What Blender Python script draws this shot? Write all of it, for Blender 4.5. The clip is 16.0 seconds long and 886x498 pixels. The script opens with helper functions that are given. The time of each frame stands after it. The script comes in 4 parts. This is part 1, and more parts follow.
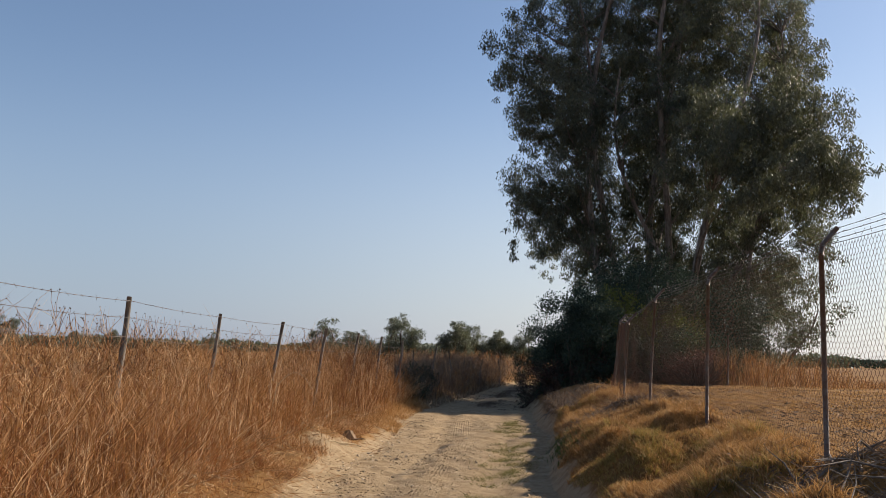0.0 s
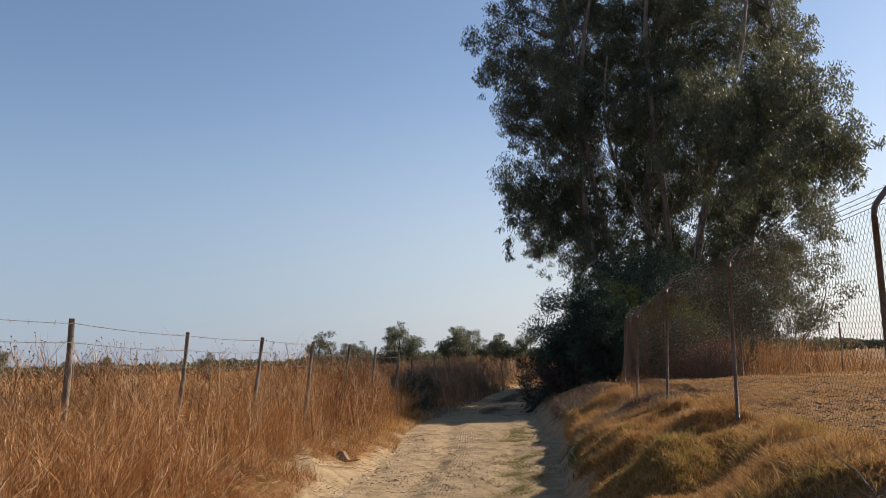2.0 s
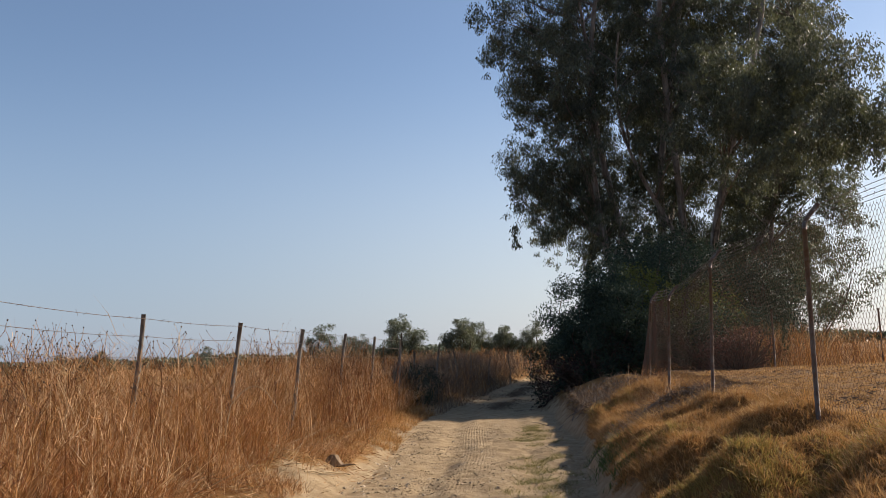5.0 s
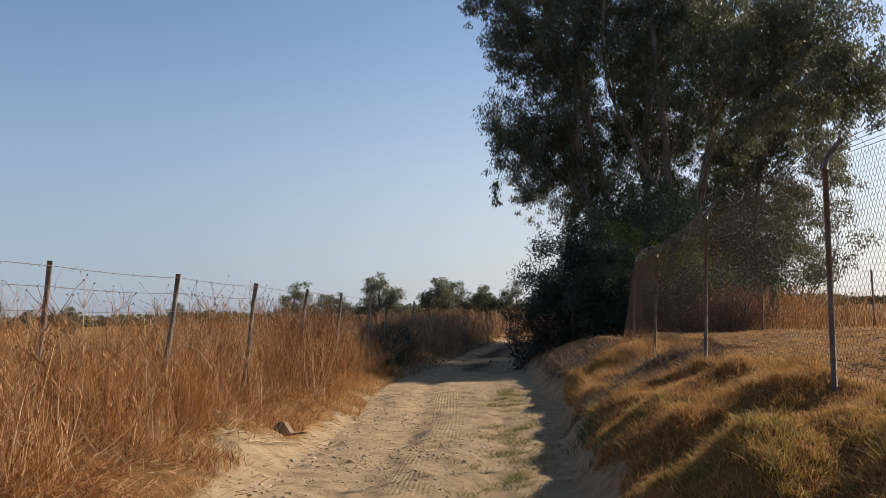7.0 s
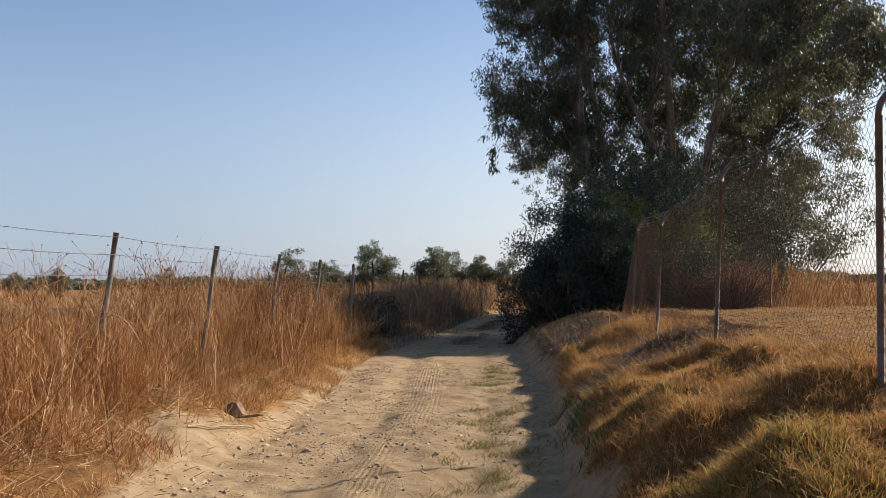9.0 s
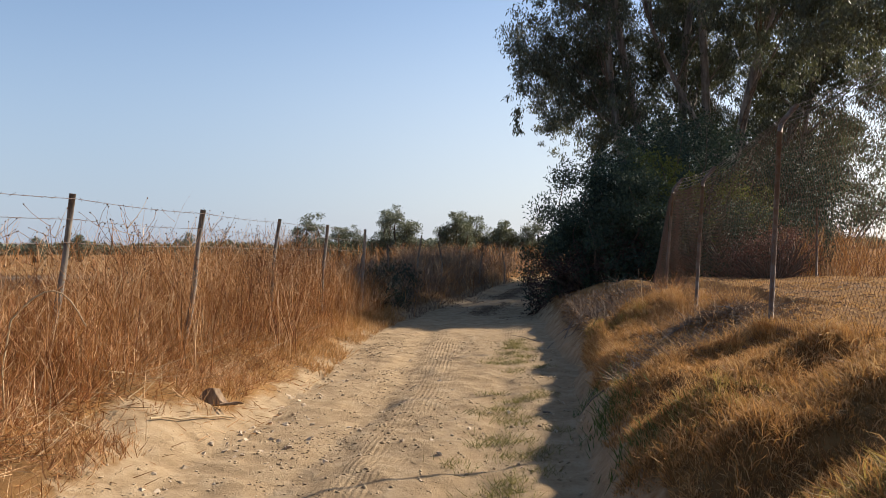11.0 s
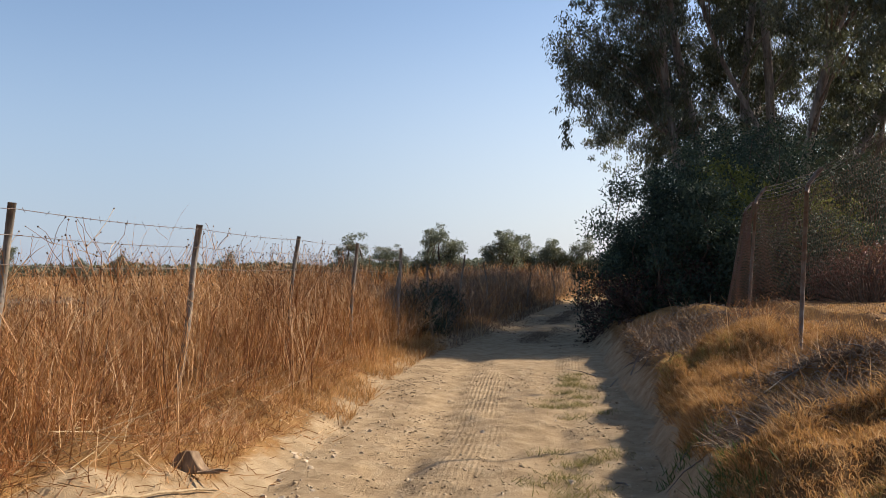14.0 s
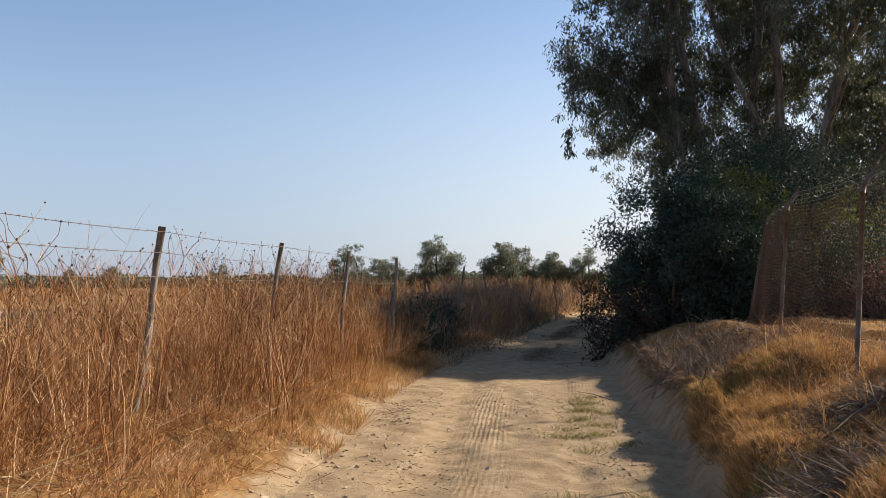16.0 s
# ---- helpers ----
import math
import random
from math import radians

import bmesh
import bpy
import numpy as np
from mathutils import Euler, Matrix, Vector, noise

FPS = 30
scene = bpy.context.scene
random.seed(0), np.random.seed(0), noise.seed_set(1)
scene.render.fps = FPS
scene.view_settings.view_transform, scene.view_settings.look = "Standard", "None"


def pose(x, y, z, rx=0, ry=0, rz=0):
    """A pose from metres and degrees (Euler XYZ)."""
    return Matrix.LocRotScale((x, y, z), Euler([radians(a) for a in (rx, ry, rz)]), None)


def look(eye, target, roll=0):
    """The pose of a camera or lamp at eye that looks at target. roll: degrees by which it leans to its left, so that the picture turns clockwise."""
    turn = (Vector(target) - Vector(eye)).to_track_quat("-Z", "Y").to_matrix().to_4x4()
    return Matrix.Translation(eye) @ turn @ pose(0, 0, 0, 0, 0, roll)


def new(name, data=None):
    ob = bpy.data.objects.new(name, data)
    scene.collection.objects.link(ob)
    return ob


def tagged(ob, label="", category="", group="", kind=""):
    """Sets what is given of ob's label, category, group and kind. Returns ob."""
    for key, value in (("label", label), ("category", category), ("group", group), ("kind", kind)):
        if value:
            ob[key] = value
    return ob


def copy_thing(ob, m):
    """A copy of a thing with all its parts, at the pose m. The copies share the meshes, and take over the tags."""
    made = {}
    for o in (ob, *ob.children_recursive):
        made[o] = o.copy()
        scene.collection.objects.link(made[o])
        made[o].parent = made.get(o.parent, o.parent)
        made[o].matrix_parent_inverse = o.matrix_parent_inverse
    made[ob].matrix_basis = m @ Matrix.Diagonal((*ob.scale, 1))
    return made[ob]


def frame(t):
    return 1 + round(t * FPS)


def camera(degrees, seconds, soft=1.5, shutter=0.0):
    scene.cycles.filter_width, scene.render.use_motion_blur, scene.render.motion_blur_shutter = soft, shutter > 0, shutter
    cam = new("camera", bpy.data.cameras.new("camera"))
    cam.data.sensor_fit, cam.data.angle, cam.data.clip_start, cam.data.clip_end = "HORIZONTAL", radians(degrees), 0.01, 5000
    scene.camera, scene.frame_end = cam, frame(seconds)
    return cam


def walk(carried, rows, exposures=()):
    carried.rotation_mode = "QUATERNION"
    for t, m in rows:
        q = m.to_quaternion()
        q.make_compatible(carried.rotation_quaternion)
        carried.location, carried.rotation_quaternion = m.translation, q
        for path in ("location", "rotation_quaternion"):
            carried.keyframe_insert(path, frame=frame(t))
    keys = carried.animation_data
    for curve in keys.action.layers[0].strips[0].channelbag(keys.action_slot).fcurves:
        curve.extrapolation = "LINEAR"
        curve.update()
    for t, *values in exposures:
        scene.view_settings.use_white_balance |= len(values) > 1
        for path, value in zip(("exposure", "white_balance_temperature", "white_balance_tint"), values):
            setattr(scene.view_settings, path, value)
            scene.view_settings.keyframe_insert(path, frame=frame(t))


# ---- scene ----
cam = camera(56.6, 16.0, soft=0.7)
METRES, EYE, TILT, LEAN, TURN = 10.0, 1.7, 6.9, -1.5, 0.0
ROWS = [
    (0.0, 0.0, 0.0, 0.0, -0.0, 0.0, 0.0),
    (0.5, 0.0053, 0.0327, -0.0021, -0.2, -0.04, -0.18),
    (1.0, 0.008, 0.0595, -0.0063, -0.36, 0.14, -0.03),
    (1.5, 0.0052, 0.0902, -0.0088, -0.38, 0.36, 1.75),
    (2.0, 0.0094, 0.1206, -0.0145, -0.31, 0.45, 3.52),
    (2.5, 0.0109, 0.1507, -0.0182, -0.27, 0.83, 3.46),
    (3.0, 0.0049, 0.1797, -0.0202, -0.05, 2.87, 3.45),
    (3.5, 0.0025, 0.2115, -0.0302, 0.03, 2.6, 3.78),
    (4.0, 0.0011, 0.2441, -0.035, 0.43, 1.97, 3.79),
    (6.5, 0.0127, 0.4002, -0.0626, -1.4, -2.34, 3.39),
    (7.0, 0.0227, 0.4323, -0.0657, -1.38, -2.77, 2.98),
    (7.5, 0.0311, 0.4647, -0.0693, -1.65, -3.79, 2.47),
    (8.0, 0.0406, 0.4954, -0.0751, -1.77, -4.33, 2.37),
    (8.5, 0.0473, 0.5261, -0.0781, -1.48, -4.76, 1.96),
    (9.0, 0.0497, 0.5572, -0.0825, -1.36, -4.85, 1.87),
    (11.5, 0.072, 0.7153, -0.0982, 0.9, -7.47, 2.38),
    (12.0, 0.0695, 0.7476, -0.1018, 1.13, -7.25, 2.79),
    (12.5, 0.0697, 0.7779, -0.1075, 1.52, -7.1, 2.78),
    (13.0, 0.0715, 0.8101, -0.1088, 3.27, -6.12, 2.98),
    (13.5, 0.0724, 0.8362, -0.1138, 3.44, -6.0, 2.69),
    (14.0, 0.0714, 0.8643, -0.1163, 3.62, -5.72, 2.62),
    (14.5, 0.0732, 0.8935, -0.118, 3.45, -5.25, 2.39),
    (15.0, 0.0702, 0.9209, -0.1247, 3.47, -5.13, 2.17),
    (15.5, 0.0626, 0.9491, -0.1276, 3.42, -4.99, 2.16),
    (16.0, 0.061, 0.9783, -0.1335, 3.47, -4.79, 2.31),
]
walk(cam, [(t, pose(0, 0, EYE, TILT, LEAN, TURN) @ pose(METRES * x, METRES * y, METRES * z, 90 + pitch, roll, yaw)) for t, x, y, z, yaw, pitch, roll in ROWS],
     exposures=[(0.0, 0.68, 6450, 12), (4.0, 0.74, 6450, 12), (6.5, 0.66, 6450, 12), (8.0, 0.78, 6450, 12), (9.0, 0.88, 6450, 12), (12.5, 1.0, 6450, 12), (16.0, 1.0, 6450, 12)])

# ---- world, sun, exposure ----
SUN_ELEV, SUN_AZ = 31.0, 25.0        # degrees above the land; degrees ahead of the right-hand side
world = bpy.data.worlds.new("sky")
scene.world = world
world.use_nodes = True
wn = world.node_tree.nodes
sky = wn.new("ShaderNodeTexSky")
sky.sky_type, sky.sun_disc = "NISHITA", False
sky.sun_elevation, sky.sun_rotation = radians(SUN_ELEV), radians(90 - SUN_AZ)
sky.altitude, sky.air_density, sky.dust_density, sky.ozone_density = 60, 1.0, 0.6, 2.0
wn["Background"].inputs["Strength"].default_value = 0.08
haze = wn.new("ShaderNodeMix")          # summer haze, thickest along the horizon
haze.data_type = "RGBA"
glow = wn.new("ShaderNodeMix")          # the haze whitens towards the sun
glow.data_type = "RGBA"
glow.inputs["A"].default_value, glow.inputs["B"].default_value = (2.6, 3.2, 4.2, 1), (7.4, 7.3, 7.0, 1)
heading, axes, thick = wn.new("ShaderNodeTexCoord"), wn.new("ShaderNodeSeparateXYZ"), wn.new("ShaderNodeMapRange")
thick.interpolation_type = "SMOOTHERSTEP"
for key, value in (("From Min", -0.05), ("From Max", 0.40), ("To Min", 0.80), ("To Max", 0.04)):
    thick.inputs[key].default_value = value
sky_links = world.node_tree.links
sky_links.new(heading.outputs["Generated"], axes.inputs[0])
sky_links.new(axes.outputs["Z"], thick.inputs["Value"])
sky_links.new(thick.outputs["Result"], haze.inputs["Factor"])
sky_links.new(sky.outputs[0], haze.inputs["A"])
towards, near_sun = wn.new("ShaderNodeVectorMath"), wn.new("ShaderNodeMapRange")
towards.operation = "DOT_PRODUCT"
towards.inputs[1].default_value = (math.cos(radians(SUN_AZ)), math.sin(radians(SUN_AZ)), 0.35)
near_sun.interpolation_type = "SMOOTHSTEP"
for key, value in (("From Min", 0.0), ("From Max", 1.25), ("To Min", 0.0), ("To Max", 1.0)):
    near_sun.inputs[key].default_value = value
sky_links.new(heading.outputs["Generated"], towards.inputs[0])
sky_links.new(towards.outputs["Value"], near_sun.inputs["Value"])
sky_links.new(near_sun.outputs["Result"], glow.inputs["Factor"])
sky_links.new(glow.outputs["Result"], haze.inputs["B"])
sky_links.new(haze.outputs["Result"], wn["Background"].inputs["Color"])
sun_dir = Vector((math.cos(radians(SUN_ELEV)) * math.cos(radians(SUN_AZ)),
                  math.cos(radians(SUN_ELEV)) * math.sin(radians(SUN_AZ)), math.sin(radians(SUN_ELEV))))
sun = new("sun", bpy.data.lights.new("sun", "SUN"))
sun.data.energy, sun.data.angle, sun.data.color = 5.0, radians(0.6), (1.0, 0.87, 0.70)
sun.matrix_world = look(tuple(sun_dir * 60), (0, 0, 0))

# ---- small tools ----
rng = np.random.default_rng(7)


def vnoise(x, y, scale, seed=0):
    """Smooth value noise in 0..1 over the plan."""
    x, y = np.asarray(x, float) / scale + 31.7 * seed, np.asarray(y, float) / scale + 17.3 * seed
    xi, yi = np.floor(x), np.floor(y)
    fx, fy = x - xi, y - yi
    fx, fy = fx * fx * (3 - 2 * fx), fy * fy * (3 - 2 * fy)

    def h(a, b):
        v = np.sin(a * 127.1 + b * 311.7 + seed * 74.7) * 43758.5453
        return v - np.floor(v)
    return (h(xi, yi) * (1 - fx) + h(xi + 1, yi) * fx) * (1 - fy) + (h(xi, yi + 1) * (1 - fx) + h(xi + 1, yi + 1) * fx) * fy


def make_mesh(name, V, F, mat, smooth=False, attrs=None):
    """A mesh from arrays: V (n, 3), F (m, k) or a list of such arrays."""
    me = bpy.data.meshes.new(name)
    V = np.asarray(V, np.float32)
    Fs = [np.asarray(f, np.int32) for f in (F if isinstance(F, list) else [F]) if len(f)]
    sizes = np.concatenate([np.full(len(f), f.shape[1], np.int32) for f in Fs])
    loops = np.concatenate([f.ravel() for f in Fs])
    me.vertices.add(len(V))
    me.vertices.foreach_set("co", V.ravel())
    me.loops.add(len(loops))
    me.loops.foreach_set("vertex_index", loops)
    me.polygons.add(len(sizes))
    me.polygons.foreach_set("loop_start", np.concatenate([[0], np.cumsum(sizes)[:-1]]).astype(np.int32))
    if smooth:
        me.polygons.foreach_set("use_smooth", np.ones(len(sizes), bool))
    for key, values in (attrs or {}).items():
        me.attributes.new(key, "FLOAT", "POINT").data.foreach_set("value", np.asarray(values, np.float32))
    me.update(calc_edges=True)
    me.validate()
    me.materials.append(mat)
    return me


def part(name, me, parent=None, label=""):
    ob = new(name, me)
    if parent:
        ob.parent = parent
    if label:
        ob["label"] = label
    return ob


class Bag:
    """Gathers pieces of one mesh."""
    def __init__(self):
        self.v, self.f, self.n = [], [], 0

    def add(self, V, F):
        V = np.asarray(V, float)
        self.v.append(V)
        self.f += [np.asarray(f) + self.n for f in (F if isinstance(F, list) else [F])]
        self.n += len(V)

    def mesh(self, name, mat, smooth=False):
        by = {}
        for f in self.f:
            by.setdefault(f.shape[1], []).append(f)
        return make_mesh(name, np.concatenate(self.v), [np.concatenate(b) for b in by.values()], mat, smooth)


def tube(P, R, sides=6, cap=True):
    """A tapered tube along the points P with radii R."""
    P, R = np.asarray(P, float), np.asarray(R, float)
    T = np.gradient(P, axis=0)
    T /= np.linalg.norm(T, axis=1)[:, None] + 1e-9
    ref = np.array([0, 1.0, 0]) if abs(T[0, 2]) > 0.6 else np.array([0, 0, 1.0])
    A = np.cross(T, ref)
    A /= np.linalg.norm(A, axis=1)[:, None] + 1e-9
    B = np.cross(T, A)
    a = np.arange(sides) * 2 * np.pi / sides
    V = (P[:, None] + R[:, None, None] * (np.cos(a)[None, :, None] * A[:, None] + np.sin(a)[None, :, None] * B[:, None])).reshape(-1, 3)
    i, j = np.meshgrid(np.arange(len(P) - 1), np.arange(sides), indexing="ij")
    j2 = (j + 1) % sides
    F = [np.stack([i * sides + j, i * sides + j2, (i + 1) * sides + j2, (i + 1) * sides + j], -1).reshape(-1, 4)]
    if cap:
        F += [np.arange(sides)[None], (np.arange(sides)[::-1] + (len(P) - 1) * sides)[None]]
    return V, F


def ribbons(base, tip, bend, width, segs=2):
    """Flat tapering blades from base to tip (n, 3), bent by the offset (n, 3) at mid height: one array mesh."""
    base, tip, bend = (np.asarray(a, float) for a in (base, tip, bend))
    n = len(base)
    axis = tip - base
    side = np.cross(axis, rng.normal(size=(n, 3)))
    side /= np.linalg.norm(side, axis=1)[:, None] + 1e-9
    width = np.broadcast_to(width, n)
    rows = []
    for s in range(segs):
        u = s / segs
        c = base + axis * u + bend * (4 * u * (1 - u))
        w = side * (width * (1 - 0.55 * u))[:, None] / 2
        rows += [c - w, c + w]
    rows.append(tip)
    V = np.stack(rows, 1)
    k = V.shape[1]
    o = np.arange(n)[:, None] * k
    tris = []
    for s in range(segs - 1):
        a = 2 * s
        tris += [o + np.array([[a, a + 1, a + 3]]), o + np.array([[a, a + 3, a + 2]])]
    tris.append(o + np.array([[k - 3, k - 2, k - 1]]))
    return V.reshape(-1, 3), np.concatenate(tris)


def leaves(C, length, width, droop=0.6):
    """Diamond leaves at the points C (n, 3), hanging by droop: one quad each, folded a little."""
    n = len(C)
    d = rng.normal(size=(n, 3))
    d /= np.linalg.norm(d, axis=1)[:, None]
    d[:, 2] -= droop * 1.6
    d /= np.linalg.norm(d, axis=1)[:, None]
    s = np.cross(d, rng.normal(size=(n, 3)))
    s /= np.linalg.norm(s, axis=1)[:, None] + 1e-9
    L = length * rng.uniform(0.6, 1.25, n)[:, None]
    W = width * rng.uniform(0.7, 1.2, n)[:, None]
    m = C + d * L * 0.45
    V = np.stack([C, m + s * W / 2, C + d * L, m - s * W / 2], 1).reshape(-1, 3)
    return V, np.arange(4 * n).reshape(-1, 4)


# ---- materials ----
def mat_base(name, rough=0.8):
    m = bpy.data.materials.new(name)
    m.use_nodes = True
    nt = m.node_tree
    b = nt.nodes["Principled BSDF"]
    b.inputs["Roughness"].default_value = rough
    b.inputs["Specular IOR Level"].default_value = 0.25
    return m, nt, b


def ramp(nt, stops, src=None):
    r = nt.nodes.new("ShaderNodeValToRGB")
    e = r.color_ramp.elements
    while len(e) < len(stops):
        e.new(0.5)
    for el, (p, c) in zip(e, stops):
        el.position, el.color = p, (*c, 1)
    if src:
        nt.links.new(src, r.inputs[0])
    return r


def noise_tex(nt, scale, detail=4, rough=0.6, vec=None):
    n = nt.nodes.new("ShaderNodeTexNoise")
    n.inputs["Scale"].default_value, n.inputs["Detail"].default_value, n.inputs["Roughness"].default_value = scale, detail, rough
    if vec is None:
        vec = nt.nodes.new("ShaderNodeNewGeometry").outputs["Position"]
    nt.links.new(vec, n.inputs["Vector"])
    return n


def mix_col(nt, a, b, fac, kind="MIX"):
    m = nt.nodes.new("ShaderNodeMix")
    m.data_type, m.blend_type = "RGBA", kind
    for sock, v in ((m.inputs["Factor"], fac), (m.inputs["A"], a), (m.inputs["B"], b)):
        if hasattr(v, "is_linked"):
            nt.links.new(v, sock)
        elif isinstance(v, tuple):
            sock.default_value = (*v, 1)
        else:
            sock.default_value = v
    return m.outputs["Result"]


def calc(nt, op, a, b=0.0):
    m = nt.nodes.new("ShaderNodeMath")
    m.operation = op
    for sock, v in zip(m.inputs, (a, b)):
        if hasattr(v, "is_linked"):
            nt.links.new(v, sock)
        else:
            sock.default_value = v
    return m.outputs[0]


def bump(nt, b, height, strength, distance):
    n = nt.nodes.new("ShaderNodeBump")
    n.inputs["Strength"].default_value, n.inputs["Distance"].default_value = strength, distance
    nt.links.new(height, n.inputs["Height"])
    nt.links.new(n.outputs[0], b.inputs["Normal"])


def leaf_mat(name, stops, through_col, through_share=0.3, rough=0.55, patch=1.2, spec=0.18):
    """Leaf or straw: a colour for each leaf, in patches, and light let through."""
    m, nt, b = mat_base(name, rough)
    b.inputs["Specular IOR Level"].default_value = spec
    g = nt.nodes.new("ShaderNodeNewGeometry")
    n = noise_tex(nt, patch, 3)
    v = calc(nt, "ADD", calc(nt, "MULTIPLY", g.outputs["Random Per Island"], 0.6), calc(nt, "MULTIPLY", calc(nt, "SUBTRACT", n.outputs[0], 0.25), 0.8))
    r = ramp(nt, stops, v)
    nt.links.new(r.outputs[0], b.inputs["Base Color"])
    t = nt.nodes.new("ShaderNodeBsdfTranslucent")
    nt.links.new(mix_col(nt, r.outputs[0], through_col, 0.5), t.inputs["Color"])
    mx = nt.nodes.new("ShaderNodeMixShader")
    mx.inputs[0].default_value = through_share
    nt.links.new(b.outputs[0], mx.inputs[1])
    nt.links.new(t.outputs[0], mx.inputs[2])
    nt.links.new(mx.outputs[0], nt.nodes["Material Output"].inputs[0])
    return m


def ground_mat():
    m, nt, b = mat_base("dry_earth", 0.95)
    b.inputs["Specular IOR Level"].default_value = 0.1
    at = {}
    for key in ("sand", "lane", "rut", "straw"):
        a = nt.nodes.new("ShaderNodeAttribute")
        a.attribute_name = key
        at[key] = a.outputs["Fac"]
    big, mid, fine = noise_tex(nt, 0.6, 4), noise_tex(nt, 5, 5, 0.65), noise_tex(nt, 55, 4, 0.7)
    sand = ramp(nt, [(0.25, (0.20, 0.137, 0.076)), (0.5, (0.295, 0.214, 0.126)), (0.75, (0.37, 0.284, 0.18))], mid.outputs[0])
    sand2 = mix_col(nt, sand.outputs[0], (0.145, 0.102, 0.066), calc(nt, "MULTIPLY", calc(nt, "GREATER_THAN", fine.outputs[0], 0.62), 0.45))
    soil = ramp(nt, [(0.3, (0.08, 0.042, 0.018)), (0.5, (0.155, 0.08, 0.029)), (0.7, (0.23, 0.128, 0.048))], mid.outputs[0])
    straw = ramp(nt, [(0.3, (0.13, 0.073, 0.03)), (0.55, (0.235, 0.128, 0.047)), (0.8, (0.31, 0.185, 0.072))], big.outputs[0])
    c = mix_col(nt, soil.outputs[0], straw.outputs[0], at["straw"])
    edge = calc(nt, "ADD", at["sand"], calc(nt, "MULTIPLY", calc(nt, "SUBTRACT", mid.outputs[0], 0.5), 0.9))
    c = mix_col(nt, c, sand2, ramp(nt, [(0.35, (0, 0, 0)), (0.65, (1, 1, 1))], edge).outputs[0])
    nt.links.new(c, b.inputs["Base Color"])
    stretch = nt.nodes.new("ShaderNodeMapping")
    stretch.inputs["Scale"].default_value = (2.2, 0.3, 1)
    nt.links.new(nt.nodes.new("ShaderNodeNewGeometry").outputs["Position"], stretch.inputs[0])
    # tyre treads run along the track, broken by scuffs
    tread = calc(nt, "SINE", calc(nt, "MULTIPLY", calc(nt, "ADD", at["lane"], calc(nt, "MULTIPLY", big.outputs[0], 0.05)), 118.0))
    tread = calc(nt, "MULTIPLY", calc(nt, "MULTIPLY", tread, at["rut"]), ramp(nt, [(0.36, (0, 0, 0)), (0.68, (0.13, 0.13, 0.13))], noise_tex(nt, 0.9, 3, 0.6, stretch.outputs[0]).outputs[0]).outputs[0])
    h = calc(nt, "ADD", calc(nt, "ADD", calc(nt, "MULTIPLY", mid.outputs[0], 1.2), calc(nt, "MULTIPLY", fine.outputs[0], 0.5)), tread)
    bump(nt, b, h, 0.9, 0.03)
    return m


def wood_mat(name, dark, light, scale=18):
    m, nt, b = mat_base(name, 0.85)
    tc = nt.nodes.new("ShaderNodeTexCoord")
    mp = nt.nodes.new("ShaderNodeMapping")
    mp.inputs["Scale"].default_value = (1, 1, 0.12)
    nt.links.new(tc.outputs["Object"], mp.inputs[0])
    n = noise_tex(nt, scale, 5, 0.7, mp.outputs[0])
    n2 = noise_tex(nt, 3, 3)
    r = ramp(nt, [(0.35, dark), (0.7, light)], n.outputs[0])
    c = mix_col(nt, r.outputs[0], tuple(0.5 * a for a in dark), calc(nt, "MULTIPLY", n2.outputs[0], 0.5))
    nt.links.new(c, b.inputs["Base Color"])
    bump(nt, b, n.outputs[0], 0.5, 0.01)
    return m


def metal_mat(name, clean, rust, share):
    m, nt, b = mat_base(name, 0.6)
    n = noise_tex(nt, 9, 5, 0.7)
    f = ramp(nt, [(share - 0.08, (0, 0, 0)), (share + 0.08, (1, 1, 1))], n.outputs[0])
    nt.links.new(mix_col(nt, rust, clean, f.outputs[0]), b.inputs["Base Color"])
    nt.links.new(calc(nt, "MULTIPLY", f.outputs[0], 0.5), b.inputs["Metallic"])
    bump(nt, b, n.outputs[0], 0.25, 0.004)
    return m


def stone_mat(name, a, c):
    m, nt, b = mat_base(name, 0.95)
    g = nt.nodes.new("ShaderNodeNewGeometry")
    n = noise_tex(nt, 30, 4)
    r = ramp(nt, [(0.2, a), (0.8, c)], calc(nt, "ADD", calc(nt, "MULTIPLY", g.outputs["Random Per Island"], 0.6), calc(nt, "MULTIPLY", n.outputs[0], 0.4)))
    nt.links.new(r.outputs[0], b.inputs["Base Color"])
    bump(nt, b, n.outputs[0], 0.6, 0.01)
    return m


M_ground = ground_mat()
M_weed = leaf_mat("dry_weed_straw", [(0.12, (0.032, 0.013, 0.008)), (0.38, (0.17, 0.066, 0.024)), (0.6, (0.40, 0.205, 0.082)), (0.88, (0.72, 0.55, 0.34))], (0.46, 0.22, 0.06), 0.28, 0.7, 1.7)
M_russet = leaf_mat("russet_weed_twig", [(0.1, (0.06, 0.022, 0.01)), (0.45, (0.24, 0.088, 0.03)), (0.8, (0.42, 0.20, 0.075)), (0.95, (0.56, 0.36, 0.18))], (0.42, 0.18, 0.05), 0.3, 0.75, 1.4)
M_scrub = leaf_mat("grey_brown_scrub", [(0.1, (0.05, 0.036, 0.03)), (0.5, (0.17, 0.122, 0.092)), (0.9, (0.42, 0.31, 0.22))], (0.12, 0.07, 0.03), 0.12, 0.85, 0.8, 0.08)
M_seed = leaf_mat("dry_seed_head", [(0.2, (0.056, 0.036, 0.024)), (0.8, (0.160, 0.104, 0.064))], (0.160, 0.080, 0.040), 0.1, 0.9)
